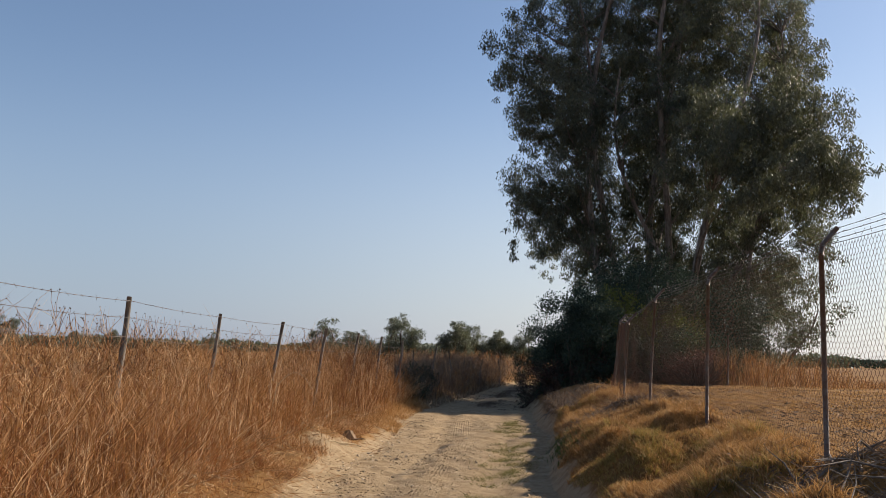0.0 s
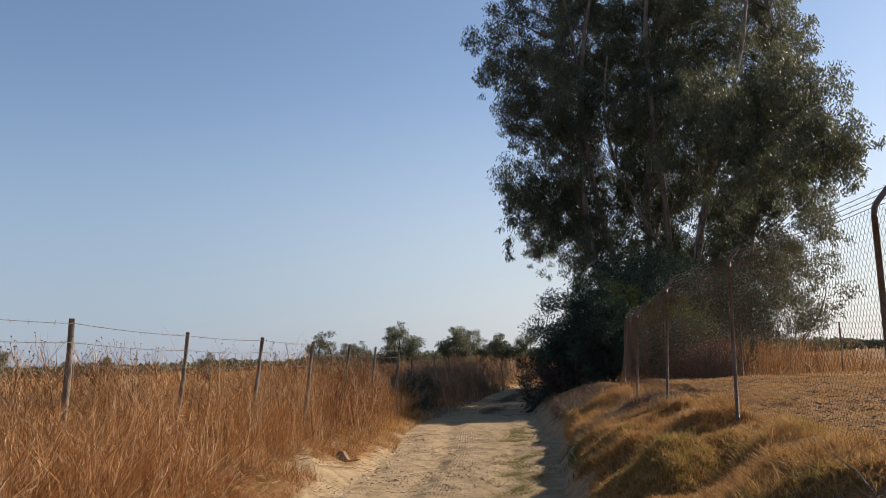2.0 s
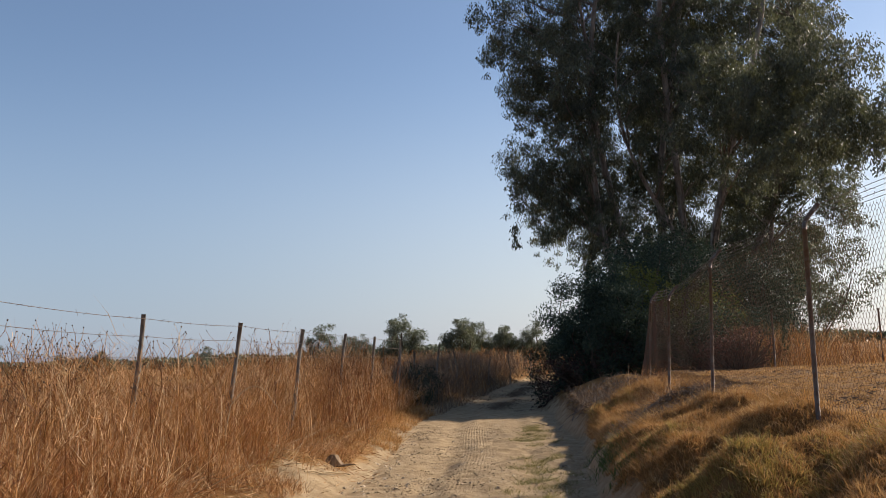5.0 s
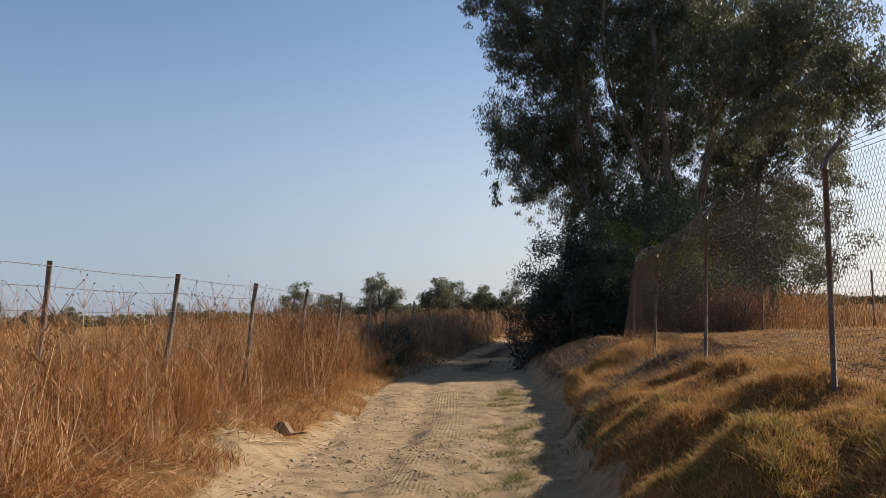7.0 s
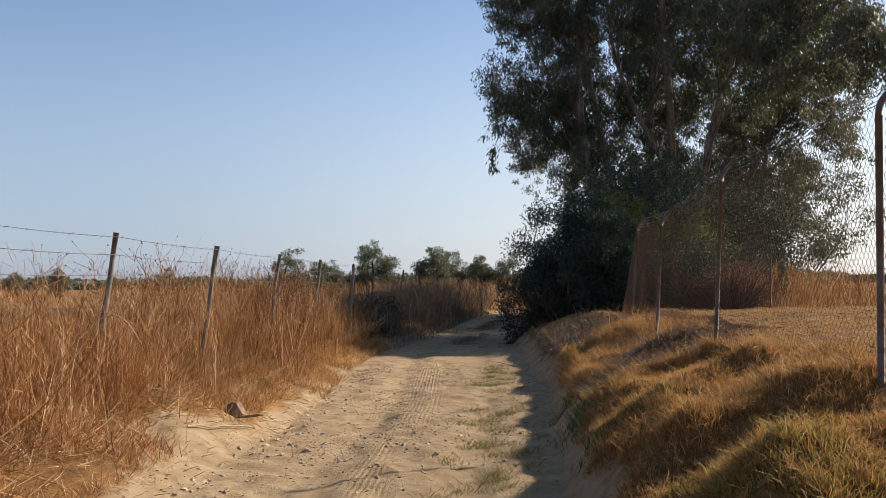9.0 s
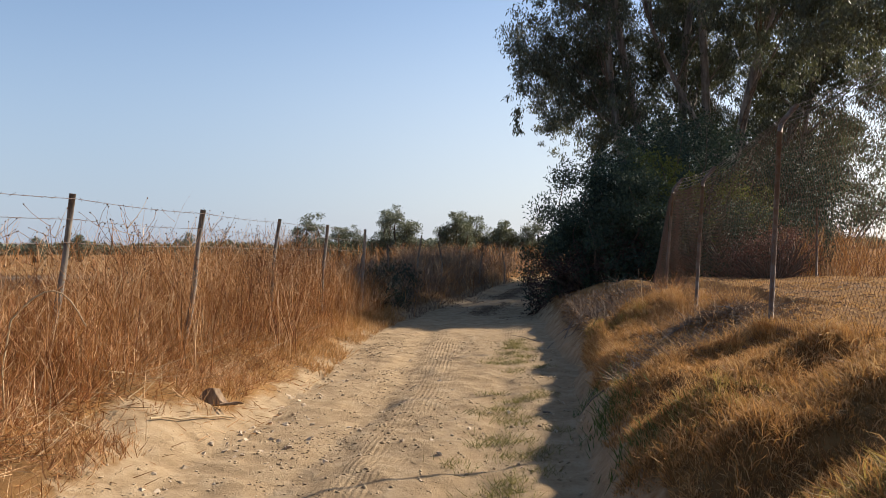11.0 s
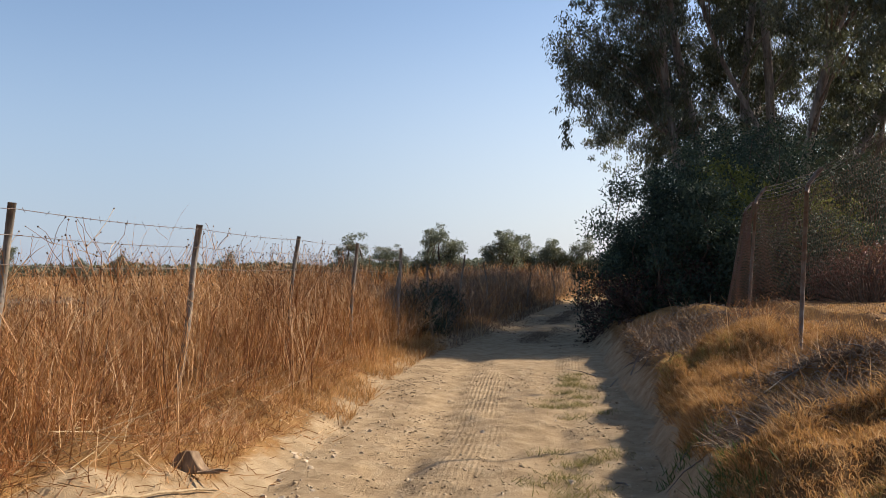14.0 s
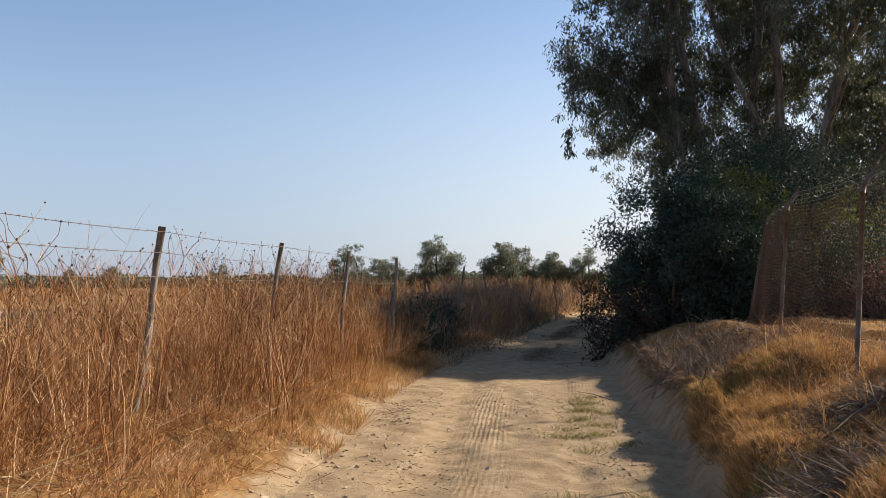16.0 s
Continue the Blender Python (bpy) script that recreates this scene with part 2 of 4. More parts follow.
M_grass = leaf_mat("golden_dry_grass", [(0.12, (0.085, 0.05, 0.024)), (0.32, (0.22, 0.112, 0.042)), (0.54, (0.40, 0.205, 0.075)), (0.95, (0.64, 0.46, 0.24))], (0.46, 0.26, 0.08), 0.34, 0.65, 2.2)
M_green = leaf_mat("green_grass_tuft", [(0.1, (0.08, 0.08, 0.032)), (0.5, (0.18, 0.152, 0.062)), (0.9, (0.36, 0.28, 0.14))], (0.28, 0.27, 0.08), 0.35, 0.6, 3)
M_halfgreen = leaf_mat("half_dry_grass", [(0.14, (0.075, 0.066, 0.026)), (0.35, (0.18, 0.135, 0.045)), (0.6, (0.33, 0.23, 0.075)), (0.95, (0.54, 0.40, 0.17))], (0.40, 0.30, 0.07), 0.36, 0.65, 1.3)
M_greenweed = leaf_mat("green_weed_leaf", [(0.1, (0.03, 0.06, 0.02)), (0.5, (0.06, 0.10, 0.03)), (0.9, (0.14, 0.16, 0.05))], (0.15, 0.22, 0.05), 0.3, 0.6, 3)
M_litter = leaf_mat("dead_leaf_litter", [(0.1, (0.081, 0.053, 0.037)), (0.5, (0.161, 0.118, 0.087)), (0.9, (0.279, 0.223, 0.167))], (0.124, 0.074, 0.037), 0.1, 0.9, 3)
M_euc = leaf_mat("eucalyptus_leaf", [(0.1, (0.036, 0.045, 0.042)), (0.5, (0.072, 0.085, 0.070)), (0.9, (0.14, 0.15, 0.095))], (0.24, 0.25, 0.08), 0.24, 0.5, 0.5, 0.2)
M_bush = leaf_mat("dark_bush_leaf", [(0.1, (0.02, 0.033, 0.028)), (0.5, (0.036, 0.054, 0.042)), (0.9, (0.075, 0.10, 0.06))], (0.08, 0.11, 0.05), 0.13, 0.65, 0.9, 0.08)
M_shrub = leaf_mat("yellow_green_leaf", [(0.1, (0.04, 0.055, 0.016)), (0.5, (0.085, 0.10, 0.027)), (0.9, (0.17, 0.17, 0.045))], (0.30, 0.31, 0.05), 0.28, 0.6, 0.9)
M_olive = leaf_mat("olive_leaf", [(0.1, (0.058, 0.066, 0.050)), (0.5, (0.10, 0.113, 0.084)), (0.9, (0.19, 0.20, 0.15))], (0.22, 0.24, 0.10), 0.22, 0.5, 0.4)
M_redbush = leaf_mat("withered_bush_leaf", [(0.1, (0.06, 0.03, 0.025)), (0.5, (0.13, 0.065, 0.05)), (0.9, (0.24, 0.13, 0.09))], (0.2, 0.08, 0.05), 0.15, 0.7, 1.2)
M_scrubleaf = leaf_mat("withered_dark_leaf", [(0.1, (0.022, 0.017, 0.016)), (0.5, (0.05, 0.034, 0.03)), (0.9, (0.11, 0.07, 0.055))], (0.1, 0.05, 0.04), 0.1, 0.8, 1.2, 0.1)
M_bark = wood_mat("eucalyptus_bark", (0.12, 0.105, 0.09), (0.42, 0.375, 0.32), 6)
# stem bark again, darker: the crown's shade is put into the limb colour
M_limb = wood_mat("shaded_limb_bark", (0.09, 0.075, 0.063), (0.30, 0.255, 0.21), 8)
M_twig = wood_mat("dark_twig_bark", (0.06, 0.045, 0.035), (0.16, 0.12, 0.09), 10)
M_post = wood_mat("weathered_post_wood", (0.10, 0.085, 0.07), (0.34, 0.295, 0.245), 30)
M_tube = metal_mat("rusty_galvanised_tube", (0.16, 0.132, 0.11), (0.10, 0.063, 0.042), 0.5)
M_wire = metal_mat("rusty_mesh_wire", (0.15, 0.105, 0.08), (0.13, 0.068, 0.04), 0.6)
M_barb = metal_mat("old_barbed_wire", (0.16, 0.15, 0.14), (0.10, 0.06, 0.045), 0.5)
M_stone = stone_mat("pale_field_stone", (0.26, 0.195, 0.125), (0.52, 0.43, 0.32))
M_dead = wood_mat("grey_dead_branch", (0.08, 0.065, 0.055), (0.28, 0.235, 0.20), 14)
M_clod = stone_mat("dry_earth_clod", (0.22, 0.155, 0.09), (0.40, 0.31, 0.20))
M_paper = stone_mat("white_paper", (0.527, 0.510, 0.484), (0.680, 0.671, 0.654))
M_board = wood_mat("split_brown_bark", (0.11, 0.065, 0.04), (0.40, 0.28, 0.17), 14)
M_stick = wood_mat("bleached_cane", (0.285, 0.210, 0.120), (0.495, 0.398, 0.255), 14)

# ---- the lie of the land ----
_ys = np.linspace(-60, 140, 2001)


def _smooth(table, metres):
    k = int(metres * 10)
    pad = np.pad(table, k, mode="edge")
    for _ in range(2):
        pad = np.convolve(pad, np.ones(k) / k, mode="same")
    return pad[k:-k]


_xl = _smooth(np.interp(_ys, [-60, 0, 6, 10, 12.5, 14.5, 17, 20, 22.5, 25, 28, 33, 38, 43, 47, 52, 70], [-1.6, -1.6, -1.6, -1.55, -1.45, -1.15, -1.0, -1.05, -0.9, -0.55, 0.05, 1.05, 1.9, 3.0, 4.6, 9, 30]), 2.0)
_xr = _smooth(np.interp(_ys, [-60, 0, 9, 11, 12, 13.4, 14.6, 16.2, 17.8, 21, 23.5, 27, 33, 38, 43, 47, 52, 70], [1.4, 1.4, 1.42, 1.5, 1.6, 1.82, 1.98, 2.13, 2.26, 2.43, 2.55, 2.75, 3.5, 4.4, 5.6, 7.5, 12, 33]), 2.0)


def left_edge(y):
    return np.interp(y, _ys, _xl)


def right_edge(y):
    return np.interp(y, _ys, _xr)


def land(x, y):
    """Height of the ground."""
    x, y = np.asarray(x, float), np.asarray(y, float)
    xl, xr = left_edge(y), right_edge(y)
    dl, dr = xl - x, x - xr
    wob = (vnoise(x, y, 1.1, 3) - 0.5) * 0.25
    up_l = np.interp(dl + wob * (dl > -0.2), [0, 0.25, 0.6, 1.3, 2.2, 5, 60], [0, 0.10, 0.26, 0.44, 0.56, 0.66, 0.6])
    up_r = np.interp(dr + wob * (dr > -0.2), [0, 0.1, 0.35, 0.75, 1.2, 1.6, 2.0, 16, 30, 60], [0, 0.13, 0.42, 0.63, 0.76, 0.88, 0.96, 0.97, 0.75, 0.55])
    up_r = up_r * np.interp(y, [-60, 24, 34, 60], [1, 1, 0.6, 0.45])
    mid = (xl + xr) / 2
    lane = x - mid
    on = np.clip(1 - np.maximum(dl, dr) / 0.3, 0, 1)
    ruts = -0.035 * np.exp(-((lane + 0.62) / 0.22) ** 2) - 0.03 * np.exp(-((lane - 0.72) / 0.22) ** 2)
    rough = ((vnoise(x, y, 0.5, 5) - 0.5) * 0.055 + (vnoise(x, y, 0.17, 6) - 0.5) * 0.045) * np.interp(y, [17, 25], [1, 0.4])
    hum = (vnoise(x, y, 0.8, 8) - 0.5) * np.where(dr > 0, 0.2 - 0.12 * np.clip((dr - 1.0) / 0.5, 0, 1), 0.2) * np.clip((np.maximum(dl, dr) - 0.2) / 0.8, 0, 1) * np.clip(1 - (np.maximum(dl, dr) - 3) / 4, 0.25, 1)
    hum += ((vnoise(x, y, 0.36, 11) - 0.5) * 0.09 + np.clip(1.9 * vnoise(x, y, 0.62, 12) - 0.55, 0, 0.8) * 0.25 - 0.09) * np.clip((dr - 0.3) / 0.5, 0, 1) * np.clip(1 - (dr - 1.8) / 0.6, 0.1, 1)
    hum += 0.26 * np.exp(-((x - 3.2) / 0.6) ** 2 - ((y - 5.6) / 0.8) ** 2) - 0.12 * np.clip((y - 16) / 2, 0, 1) * (dr > 0.5) * (dr < 3)
    ridge = 0.15 * np.exp(-((y - 18.3 - 0.3 * (dr - 0.5)) / 0.5) ** 2) + 0.11 * np.exp(-((y - 15.65) / 0.4) ** 2) - 0.07 * np.exp(-((y - 14.75) / 0.4) ** 2) - 0.05 * np.exp(-((y - 16.9) / 0.4) ** 2)
    hum += ridge * np.clip((dr - 0.1) / 0.3, 0, 1) * np.clip((2.0 - dr) / 0.5, 0, 1)
    hum -= 0.15 * np.exp(-((x - 2.8) / 0.7) ** 2 - ((y - 8.8) / 0.55) ** 2)
    # long mounds lie slantwise across the bank
    for mx, my, ux, uy, long, wide, high in ((3.0, 12.7, 0.93, 0.37, 0.75, 0.24, 0.2), (2.75, 10.0, 0.93, 0.37, 0.65, 0.24, 0.2), (2.2, 11.3, 0.93, 0.37, 0.4, 0.2, 0.12), (2.4, 13.3, 0.93, 0.37, 0.4, 0.2, 0.08)):
        along, across = (x - mx) * ux + (y - my) * uy, (x - mx) * uy - (y - my) * ux
        hum += high * np.exp(-(along / long) ** 2) * (np.exp(-(across / wide) ** 2) - 0.9 * np.exp(-((across - 2.1 * wide) / wide) ** 2))
    return -0.12 + up_l + up_r + on * ruts + rough + hum


def spaced(lo, hi, fine_lo, fine_hi, step, grow=1.25):
    mid = list(np.arange(fine_lo, fine_hi, step))
    out, s, v = [], step, fine_lo
    while v > lo:
        s *= grow
        v -= s
        out.append(v)
    up, s, v = [], step, mid[-1]
    while v < hi:
        s *= grow
        v += s
        up.append(v)
    return np.array(out[::-1] + mid + up)


gx, gy = spaced(-1800, 1800, -3.6, 5.2, 0.055, 1.12), spaced(-400, 3000, 5.0, 27.0, 0.065, 1.06)
GX, GY = np.meshgrid(gx, gy)
GZ = land(GX, GY)
_dl, _dr = left_edge(GY) - GX, GX - right_edge(GY)
_lane = GX - (left_edge(GY) + right_edge(GY)) / 2
a_sand = np.clip(0.8 * np.exp(-((GX + 1.9) / 0.6) ** 2 - ((GY - 13.8) / 0.55) ** 2) + 0.95 - np.maximum(_dl / np.interp(GY, [11, 13, 14.5, 16], [0.7, 0.95, 0.9, 0.5]), _dr / 0.55), 0, 1)
a_rut = np.exp(-((_lane + 0.14) / 0.27) ** 4) + 0.9 * np.exp(-((_lane - 1.12) / 0.3) ** 4) * np.clip((GY - 18) / 1.5, 0, 1) + 0.4 * np.exp(-((_lane + 0.85) / 0.16) ** 4)
# a bare strip runs across the field behind the wire fence, dug earth before it
_strip = np.clip(1.4 - np.abs(GY - 35.3 - 0.4 * vnoise(GX, GY, 6, 14)) / 2.2, 0, 1) * np.clip((-5.5 - GX) / 1.5, 0, 1)
a_sand = np.maximum(a_sand, 0.75 * _strip)
a_straw = np.clip(vnoise(GX, GY, 3.0, 9) * 1.2 - 0.1, 0, 1) * (1 - np.clip((-5 - GX) / 1.5, 0, 1) * np.clip(1 - np.abs(GY - 26) / 8, 0, 1))
nx = len(gx)
ii, jj = np.meshgrid(np.arange(len(gy) - 1), np.arange(nx - 1), indexing="ij")
quads = np.stack([ii * nx + jj, ii * nx + jj + 1, (ii + 1) * nx + jj + 1, (ii + 1) * nx + jj], -1).reshape(-1, 4)
flat = [a.ravel() for a in (GX, GY, GZ)]
cx, cy = flat[0][quads].mean(1), flat[1][quads].mean(1)
is_road = (cx > left_edge(cy)) & (cx < right_edge(cy)) & (cy < 60) & (cy > -60)
for nm, pick, lab, cat in (("ground", ~is_road, "dry sandy earth bank and straw-covered field", "ground"), ("road", is_road, "pale sandy farm track with tyre tread marks", "dirt road")):
    q = quads[pick]
    used, inv = np.unique(q, return_inverse=True)
    me = make_mesh(nm, np.stack([f[used] for f in flat], 1), inv.reshape(-1, 4), M_ground, True,
                   {"sand": a_sand.ravel()[used], "lane": _lane.ravel()[used], "rut": a_rut.ravel()[used], "straw": a_straw.ravel()[used]})
    tagged(part(nm, me), lab, cat, kind="structure")


def on_land(x, y, lift=0.0):
    return np.stack([x, y, land(x, y) + lift], -1)


# ---- chain-link fence beside the track ----
chain_fence = tagged(new("chain_link_fence"), "rusty chain-link fence with bent-arm tube posts on the bank", "fence")
chain_posts = [(3.30, 3.6, 0.0, 0.0, 1.95), (3.40, 7.4, 0.0, 0.0, 1.95), (3.50, 11.05, 0.05, 0.02, 1.89), (3.57, 14.4, 0.13, 0.05, 1.84), (3.76, 17.4, 0.16, 0.1, 1.86), (4.30, 21.0, 0.2, 0.1, 1.86), (5.05, 24.9, 0.42, 0.1, 1.84)]
CH = 1.78
bend_tops = []
for x, y, lx, ly, tall in chain_posts:
    z = float(land(x, y))
    b0, b1 = np.array([x, y, z - 0.25]), np.array([x + lx, y + ly, z + tall])
    arm = np.array([0.17, 0.04, 0.18])
    upright = part("post", make_mesh("post", *tube([b0, b0 * 0.5 + b1 * 0.5, b1 - (b1 - b0) * 0.03], [0.0235] * 3, 10), M_tube, True), chain_fence)
    P = [b1 - (b1 - b0) * 0.035, b1 + arm * np.array([0.06, 0.06, -0.02]), b1 + arm * 0.2, b1 + arm * 0.62, b1 + arm]
    part("arm", make_mesh("arm", *tube(P, [0.0237, 0.024, 0.0235, 0.0235, 0.0235], 10), M_tube, True), upright, "bent tube arm")
    bend_tops.append((np.array([x, y, z + 0.03]), b1, b1 + arm))


def chain_panel(a, b, torn=0.0):
    """Woven zigzag wires between two posts."""
    (p0, t0, _), (p1, t1, _) = a, b
    L = np.linalg.norm(p1 - p0)
    pitch, rise = 0.029, 0.045
    nw, nv = int(L / pitch), int(CH / rise)
    r = 0.0017
    bag_v, bag_f = [], []
    nrm = np.array([-(p1 - p0)[1], (p1 - p0)[0], 0]) / L
    tri = np.arange(3) * 2 * np.pi / 3
    for k in range(nw):
        v = np.repeat(np.arange(nv + 1), 2)
        u = (k + (v + k) % 2) * pitch / L
        u = np.clip(u, 0, 1)
        w = (v + np.tile([0.0, 0.34], nv + 1)) / (nv + 0.34)
        if torn:
            keep = w > torn * np.clip((k / nw - 0.62) / 0.38, 0, 1)
            if keep.sum() < 3:
                continue
            u, w = u[keep], w[keep]
        sag = -0.05 * np.sin(np.pi * u) * w
        low = p0[None] * (1 - u)[:, None] + p1[None] * u[:, None]
        low[:, 2] = low[:, 2] * 0.4 + 0.6 * (land(low[:, 0], low[:, 1]) + 0.03)
        top = t0[None] * (1 - u)[:, None] + t1[None] * u[:, None]
        C = low * (1 - w)[:, None] + top * w[:, None]
        C += nrm * (0.022 * np.sin(5 * u + 4 * w + 2 * p0[1]) + 0.012 * np.sin(11 * u - 7 * w))[:, None]
        C[:, 2] += sag
        ring = (np.cos(tri)[None, :, None] * nrm[None, None] + np.sin(tri)[None, :, None] * ((p1 - p0) / L)[None, None]) * r
        V = (C[:, None] + ring).reshape(-1, 3)
        m = len(C)
        i, j = np.meshgrid(np.arange(m - 1), np.arange(3), indexing="ij")
        F = np.stack([i * 3 + j, i * 3 + (j + 1) % 3, (i + 1) * 3 + (j + 1) % 3, (i + 1) * 3 + j], -1).reshape(-1, 4)
        bag_f.append(F)
        bag_v.append(V)
    off = np.concatenate([[0], np.cumsum([len(q) for q in bag_v])[:-1]])
    return make_mesh("mesh_panel", np.concatenate(bag_v), np.concatenate([f + o for f, o in zip(bag_f, off)]), M_wire)


for i in range(len(bend_tops) - 1):
    part("mesh_panel", chain_panel(bend_tops[i], bend_tops[i + 1], 0.45 if i == 3 else 0.0), chain_fence, "rusty woven wire mesh")


def barbed(points, sag=0.03, r=0.0028, barb=0.13):
    """A sagging wire through the points with short twisted barbs."""
    bag, spikes, run = Bag(), Bag(), []
    for a, b in zip(points[:-1], points[1:]):
        a, b = np.asarray(a, float), np.asarray(b, float)
        u = np.linspace(0, 1, 9)
        P = a[None] * (1 - u)[:, None] + b[None] * u[:, None]
        P[:, 2] -= sag * 4 * u * (1 - u)
        run.append(P if not run else P[1:])
        if barb:
            n = int(np.linalg.norm(b - a) / barb)
            for k in range(n):
                u1 = (k + 0.5) / n
                c = a * (1 - u1) + b * u1
                c[2] -= sag * 4 * u1 * (1 - u1)
                d = rng.normal(size=3) * 0.014
                spikes.add(*tube([c - d, c + d], [0.002, 0.002], 3, False))
    run = np.concatenate(run)
    bag.add(*tube(run, [r] * len(run), 4, False))
    return bag, spikes


def hang_wire(fence, points, sag, r=0.0028, barb=0.13, name="barbed_wire"):
    """A wire as a part of its fence, with its barbs under it."""
    strand_bag, spikes = barbed(points, sag, r, barb)
    wire = part(name, strand_bag.mesh(name, M_barb), fence)
    if spikes.n:
        tagged(part("barbs", spikes.mesh("barbs", M_barb), wire), kind="stuff")


for s in (0.25, 0.62, 0.98):
    hang_wire(chain_fence, [t + (e - t) * s for _, t, e in bend_tops], 0.02)
hang_wire(chain_fence, [t for _, t, _ in bend_tops], 0.03, 0.003, 0, "top_wire")

# ---- barbed-wire fence in the weeds ----
wire_fence = tagged(new("barbed_wire_fence"), "leaning weathered wooden posts with three barbed wires", "fence")
left_posts = [(-4.35, 4.6, 2.28), (-4.0, 7.0, 2.24), (-3.63, 9.48, 2.2), (-3.25, 12.02, 2.12), (-2.8, 14.47, 2.09), (-2.42, 17.2, 2.05), (-2.03, 19.86, 2.01), (-1.68, 22.5, 1.98), (-1.21, 24.8, 1.93)]
wire_at = []
for k, (x, y, top) in enumerate(left_posts):
    lean = [0.1, 0.08, 0.10, 0.18, 0.27, 0.25, 0.19, 0.14, 0.08][k]
    z = float(land(x - lean, y))
    b0, b1 = np.array([x - lean * 1.2, y, z - 0.2]), np.array([x, y, top])
    rr = 0.029 + 0.003 * (k % 3)
    u = np.linspace(0, 1, 7)
    P = b0[None] * (1 - u)[:, None] + b1[None] * u[:, None] + np.stack([0.012 * np.sin(7 * u + k), 0.012 * np.cos(6 * u + 2 * k), 0 * u], 1)
    me = make_mesh("post", *tube(P, rr * (1 + 0.1 * np.sin(9 * u + k)) * (1 - 0.1 * u), 9), M_post, False)
    part("post", me, wire_fence)
    wire_at.append((b0, b1))
brace = tube([(-1.55, 25.3, float(land(-1.55, 25.3)) - 0.1), (-1.2, 24.85, 1.65)], [0.03, 0.03], 8)
part("brace", make_mesh("brace", *brace, M_post), wire_fence)
for drop in (0.05, 0.24, 0.46):
    pts = []
    for b0, b1 in wire_at:
        d = (b1 - b0) / np.linalg.norm(b1 - b0)
        pts.append(b1 - d * drop + np.array([0.035, 0, 0]))
    hang_wire(wire_fence, pts, 0.02)

# the fence goes on along the bend
bend_fence = tagged(new("wire_fence"), "thin dark stakes with wire along the shaded bend", "fence")
prev = None
bp = [(-1.0, 28.4), (-0.35, 31.6), (0.35, 34.2), (0.95, 36.4), (1.75, 38.6), (2.9, 41.6), (4.1, 44.0), (6.3, 47)]
tops = []
for k, (x, y) in enumerate(bp):
    z = float(land(x, y))
    P = [(x - 0.05, y, z - 0.15), (x, y, z + 0.7), (x + 0.14 * math.sin(k * 2.1), y, z + 1.35 + 0.15 * math.sin(k * 1.3))]
    part("post", make_mesh("post", *tube(P, [0.03, 0.028, 0.026], 7), M_post), bend_fence)
    tops.append(np.array(P[2]) - np.array([0, 0, 0.08]))
hang_wire(bend_fence, tops, 0.05, 0.0025, 0, "wire")

# fence at the far side of the bare field
field_fence = tagged(new("wire_fence"), "thin dark field fence behind the bare ground", "fence")
tops = []
for k in range(8):
    x, y = 8.3 + 3.2 * k, 24.2 + 0.9 * k
    z = float(land(x, y))
    P = [(x, y, z - 0.2), (x + 0.02, y, z + 0.7), (x + 0.02, y, z + 1.45)]
    part("post", make_mesh("post", *tube(P, [0.025] * 3, 7), M_tube), field_fence)
    tops.append(np.array(P[2]) - np.array([0, 0, 0.04]))
for drop in (0, 0.35, 0.75):
    hang_wire(field_fence, [t - np.array([0, 0, drop]) for t in tops], 0.04, 0.0022, 0, "wire")


# ---- tall dry weeds ----
def weeds(x, y, h, branches=6, spread=1.0, w=0.0095):
    """Dry stalks with side shoots at the given feet."""
    n = len(x)
    base = on_land(x, y, -0.02)
    tilt = rng.normal(size=(n, 2)) * 0.17 * spread * rng.choice([0.5, 0.9, 1.2, 2.8], (n, 1))
    tip = base + np.stack([tilt[:, 0] * h, tilt[:, 1] * h, h], 1)
    bend = np.concatenate([rng.normal(size=(n, 2)) * rng.choice([0.04, 0.06, 0.2], (n, 1)), np.zeros((n, 1))], 1) * h[:, None]
    vs, fs, o = [], [], 0
    V, F = ribbons(base, tip, bend, w * rng.choice([0.45, 0.7, 1.15], n), 3)
    vs.append(V), fs.append(F)
    o += len(V)
    for b in range(branches):
        u = rng.uniform(0.3, 0.97, n)
        c = base + (tip - base) * u[:, None] + bend * (4 * u * (1 - u))[:, None]
        L = h * rng.uniform(0.12, 0.42, n) * (1.25 - 0.6 * u)
        a = rng.uniform(0, 2 * np.pi, n)
        d = np.stack([np.cos(a) * 0.55, np.sin(a) * 0.55, rng.uniform(0.1, 1.0, n)], 1)
        V, F = ribbons(c, c + d * L[:, None], rng.normal(size=(n, 3)) * 0.05 * L[:, None], w * (0.62 if b % 2 else 0.42), 2)
        vs.append(V), fs.append(F + o)
        o += len(V)
    return np.concatenate(vs), np.concatenate(fs)


def weed_field(name, n, xy, height, label, branches=6, spread=1.0, w=0.0095, mat=None):
    x, y = xy(n)
    h = height(x, y)
    ok = h > 0.08
    V, F = weeds(x[ok], y[ok], h[ok], branches, spread, w)
    return tagged(part(name, make_mesh(name, V, F, mat or M_weed)), label, "dry weeds", kind="stuff")


def left_band(n, y0=2.5, y1=26.2, near=0.45, far=3.3):
    y = rng.uniform(y0, y1, n)
    d = near + (far - near) * rng.uniform(0, 1, n) ** 1.35
    return left_edge(y) - d, y


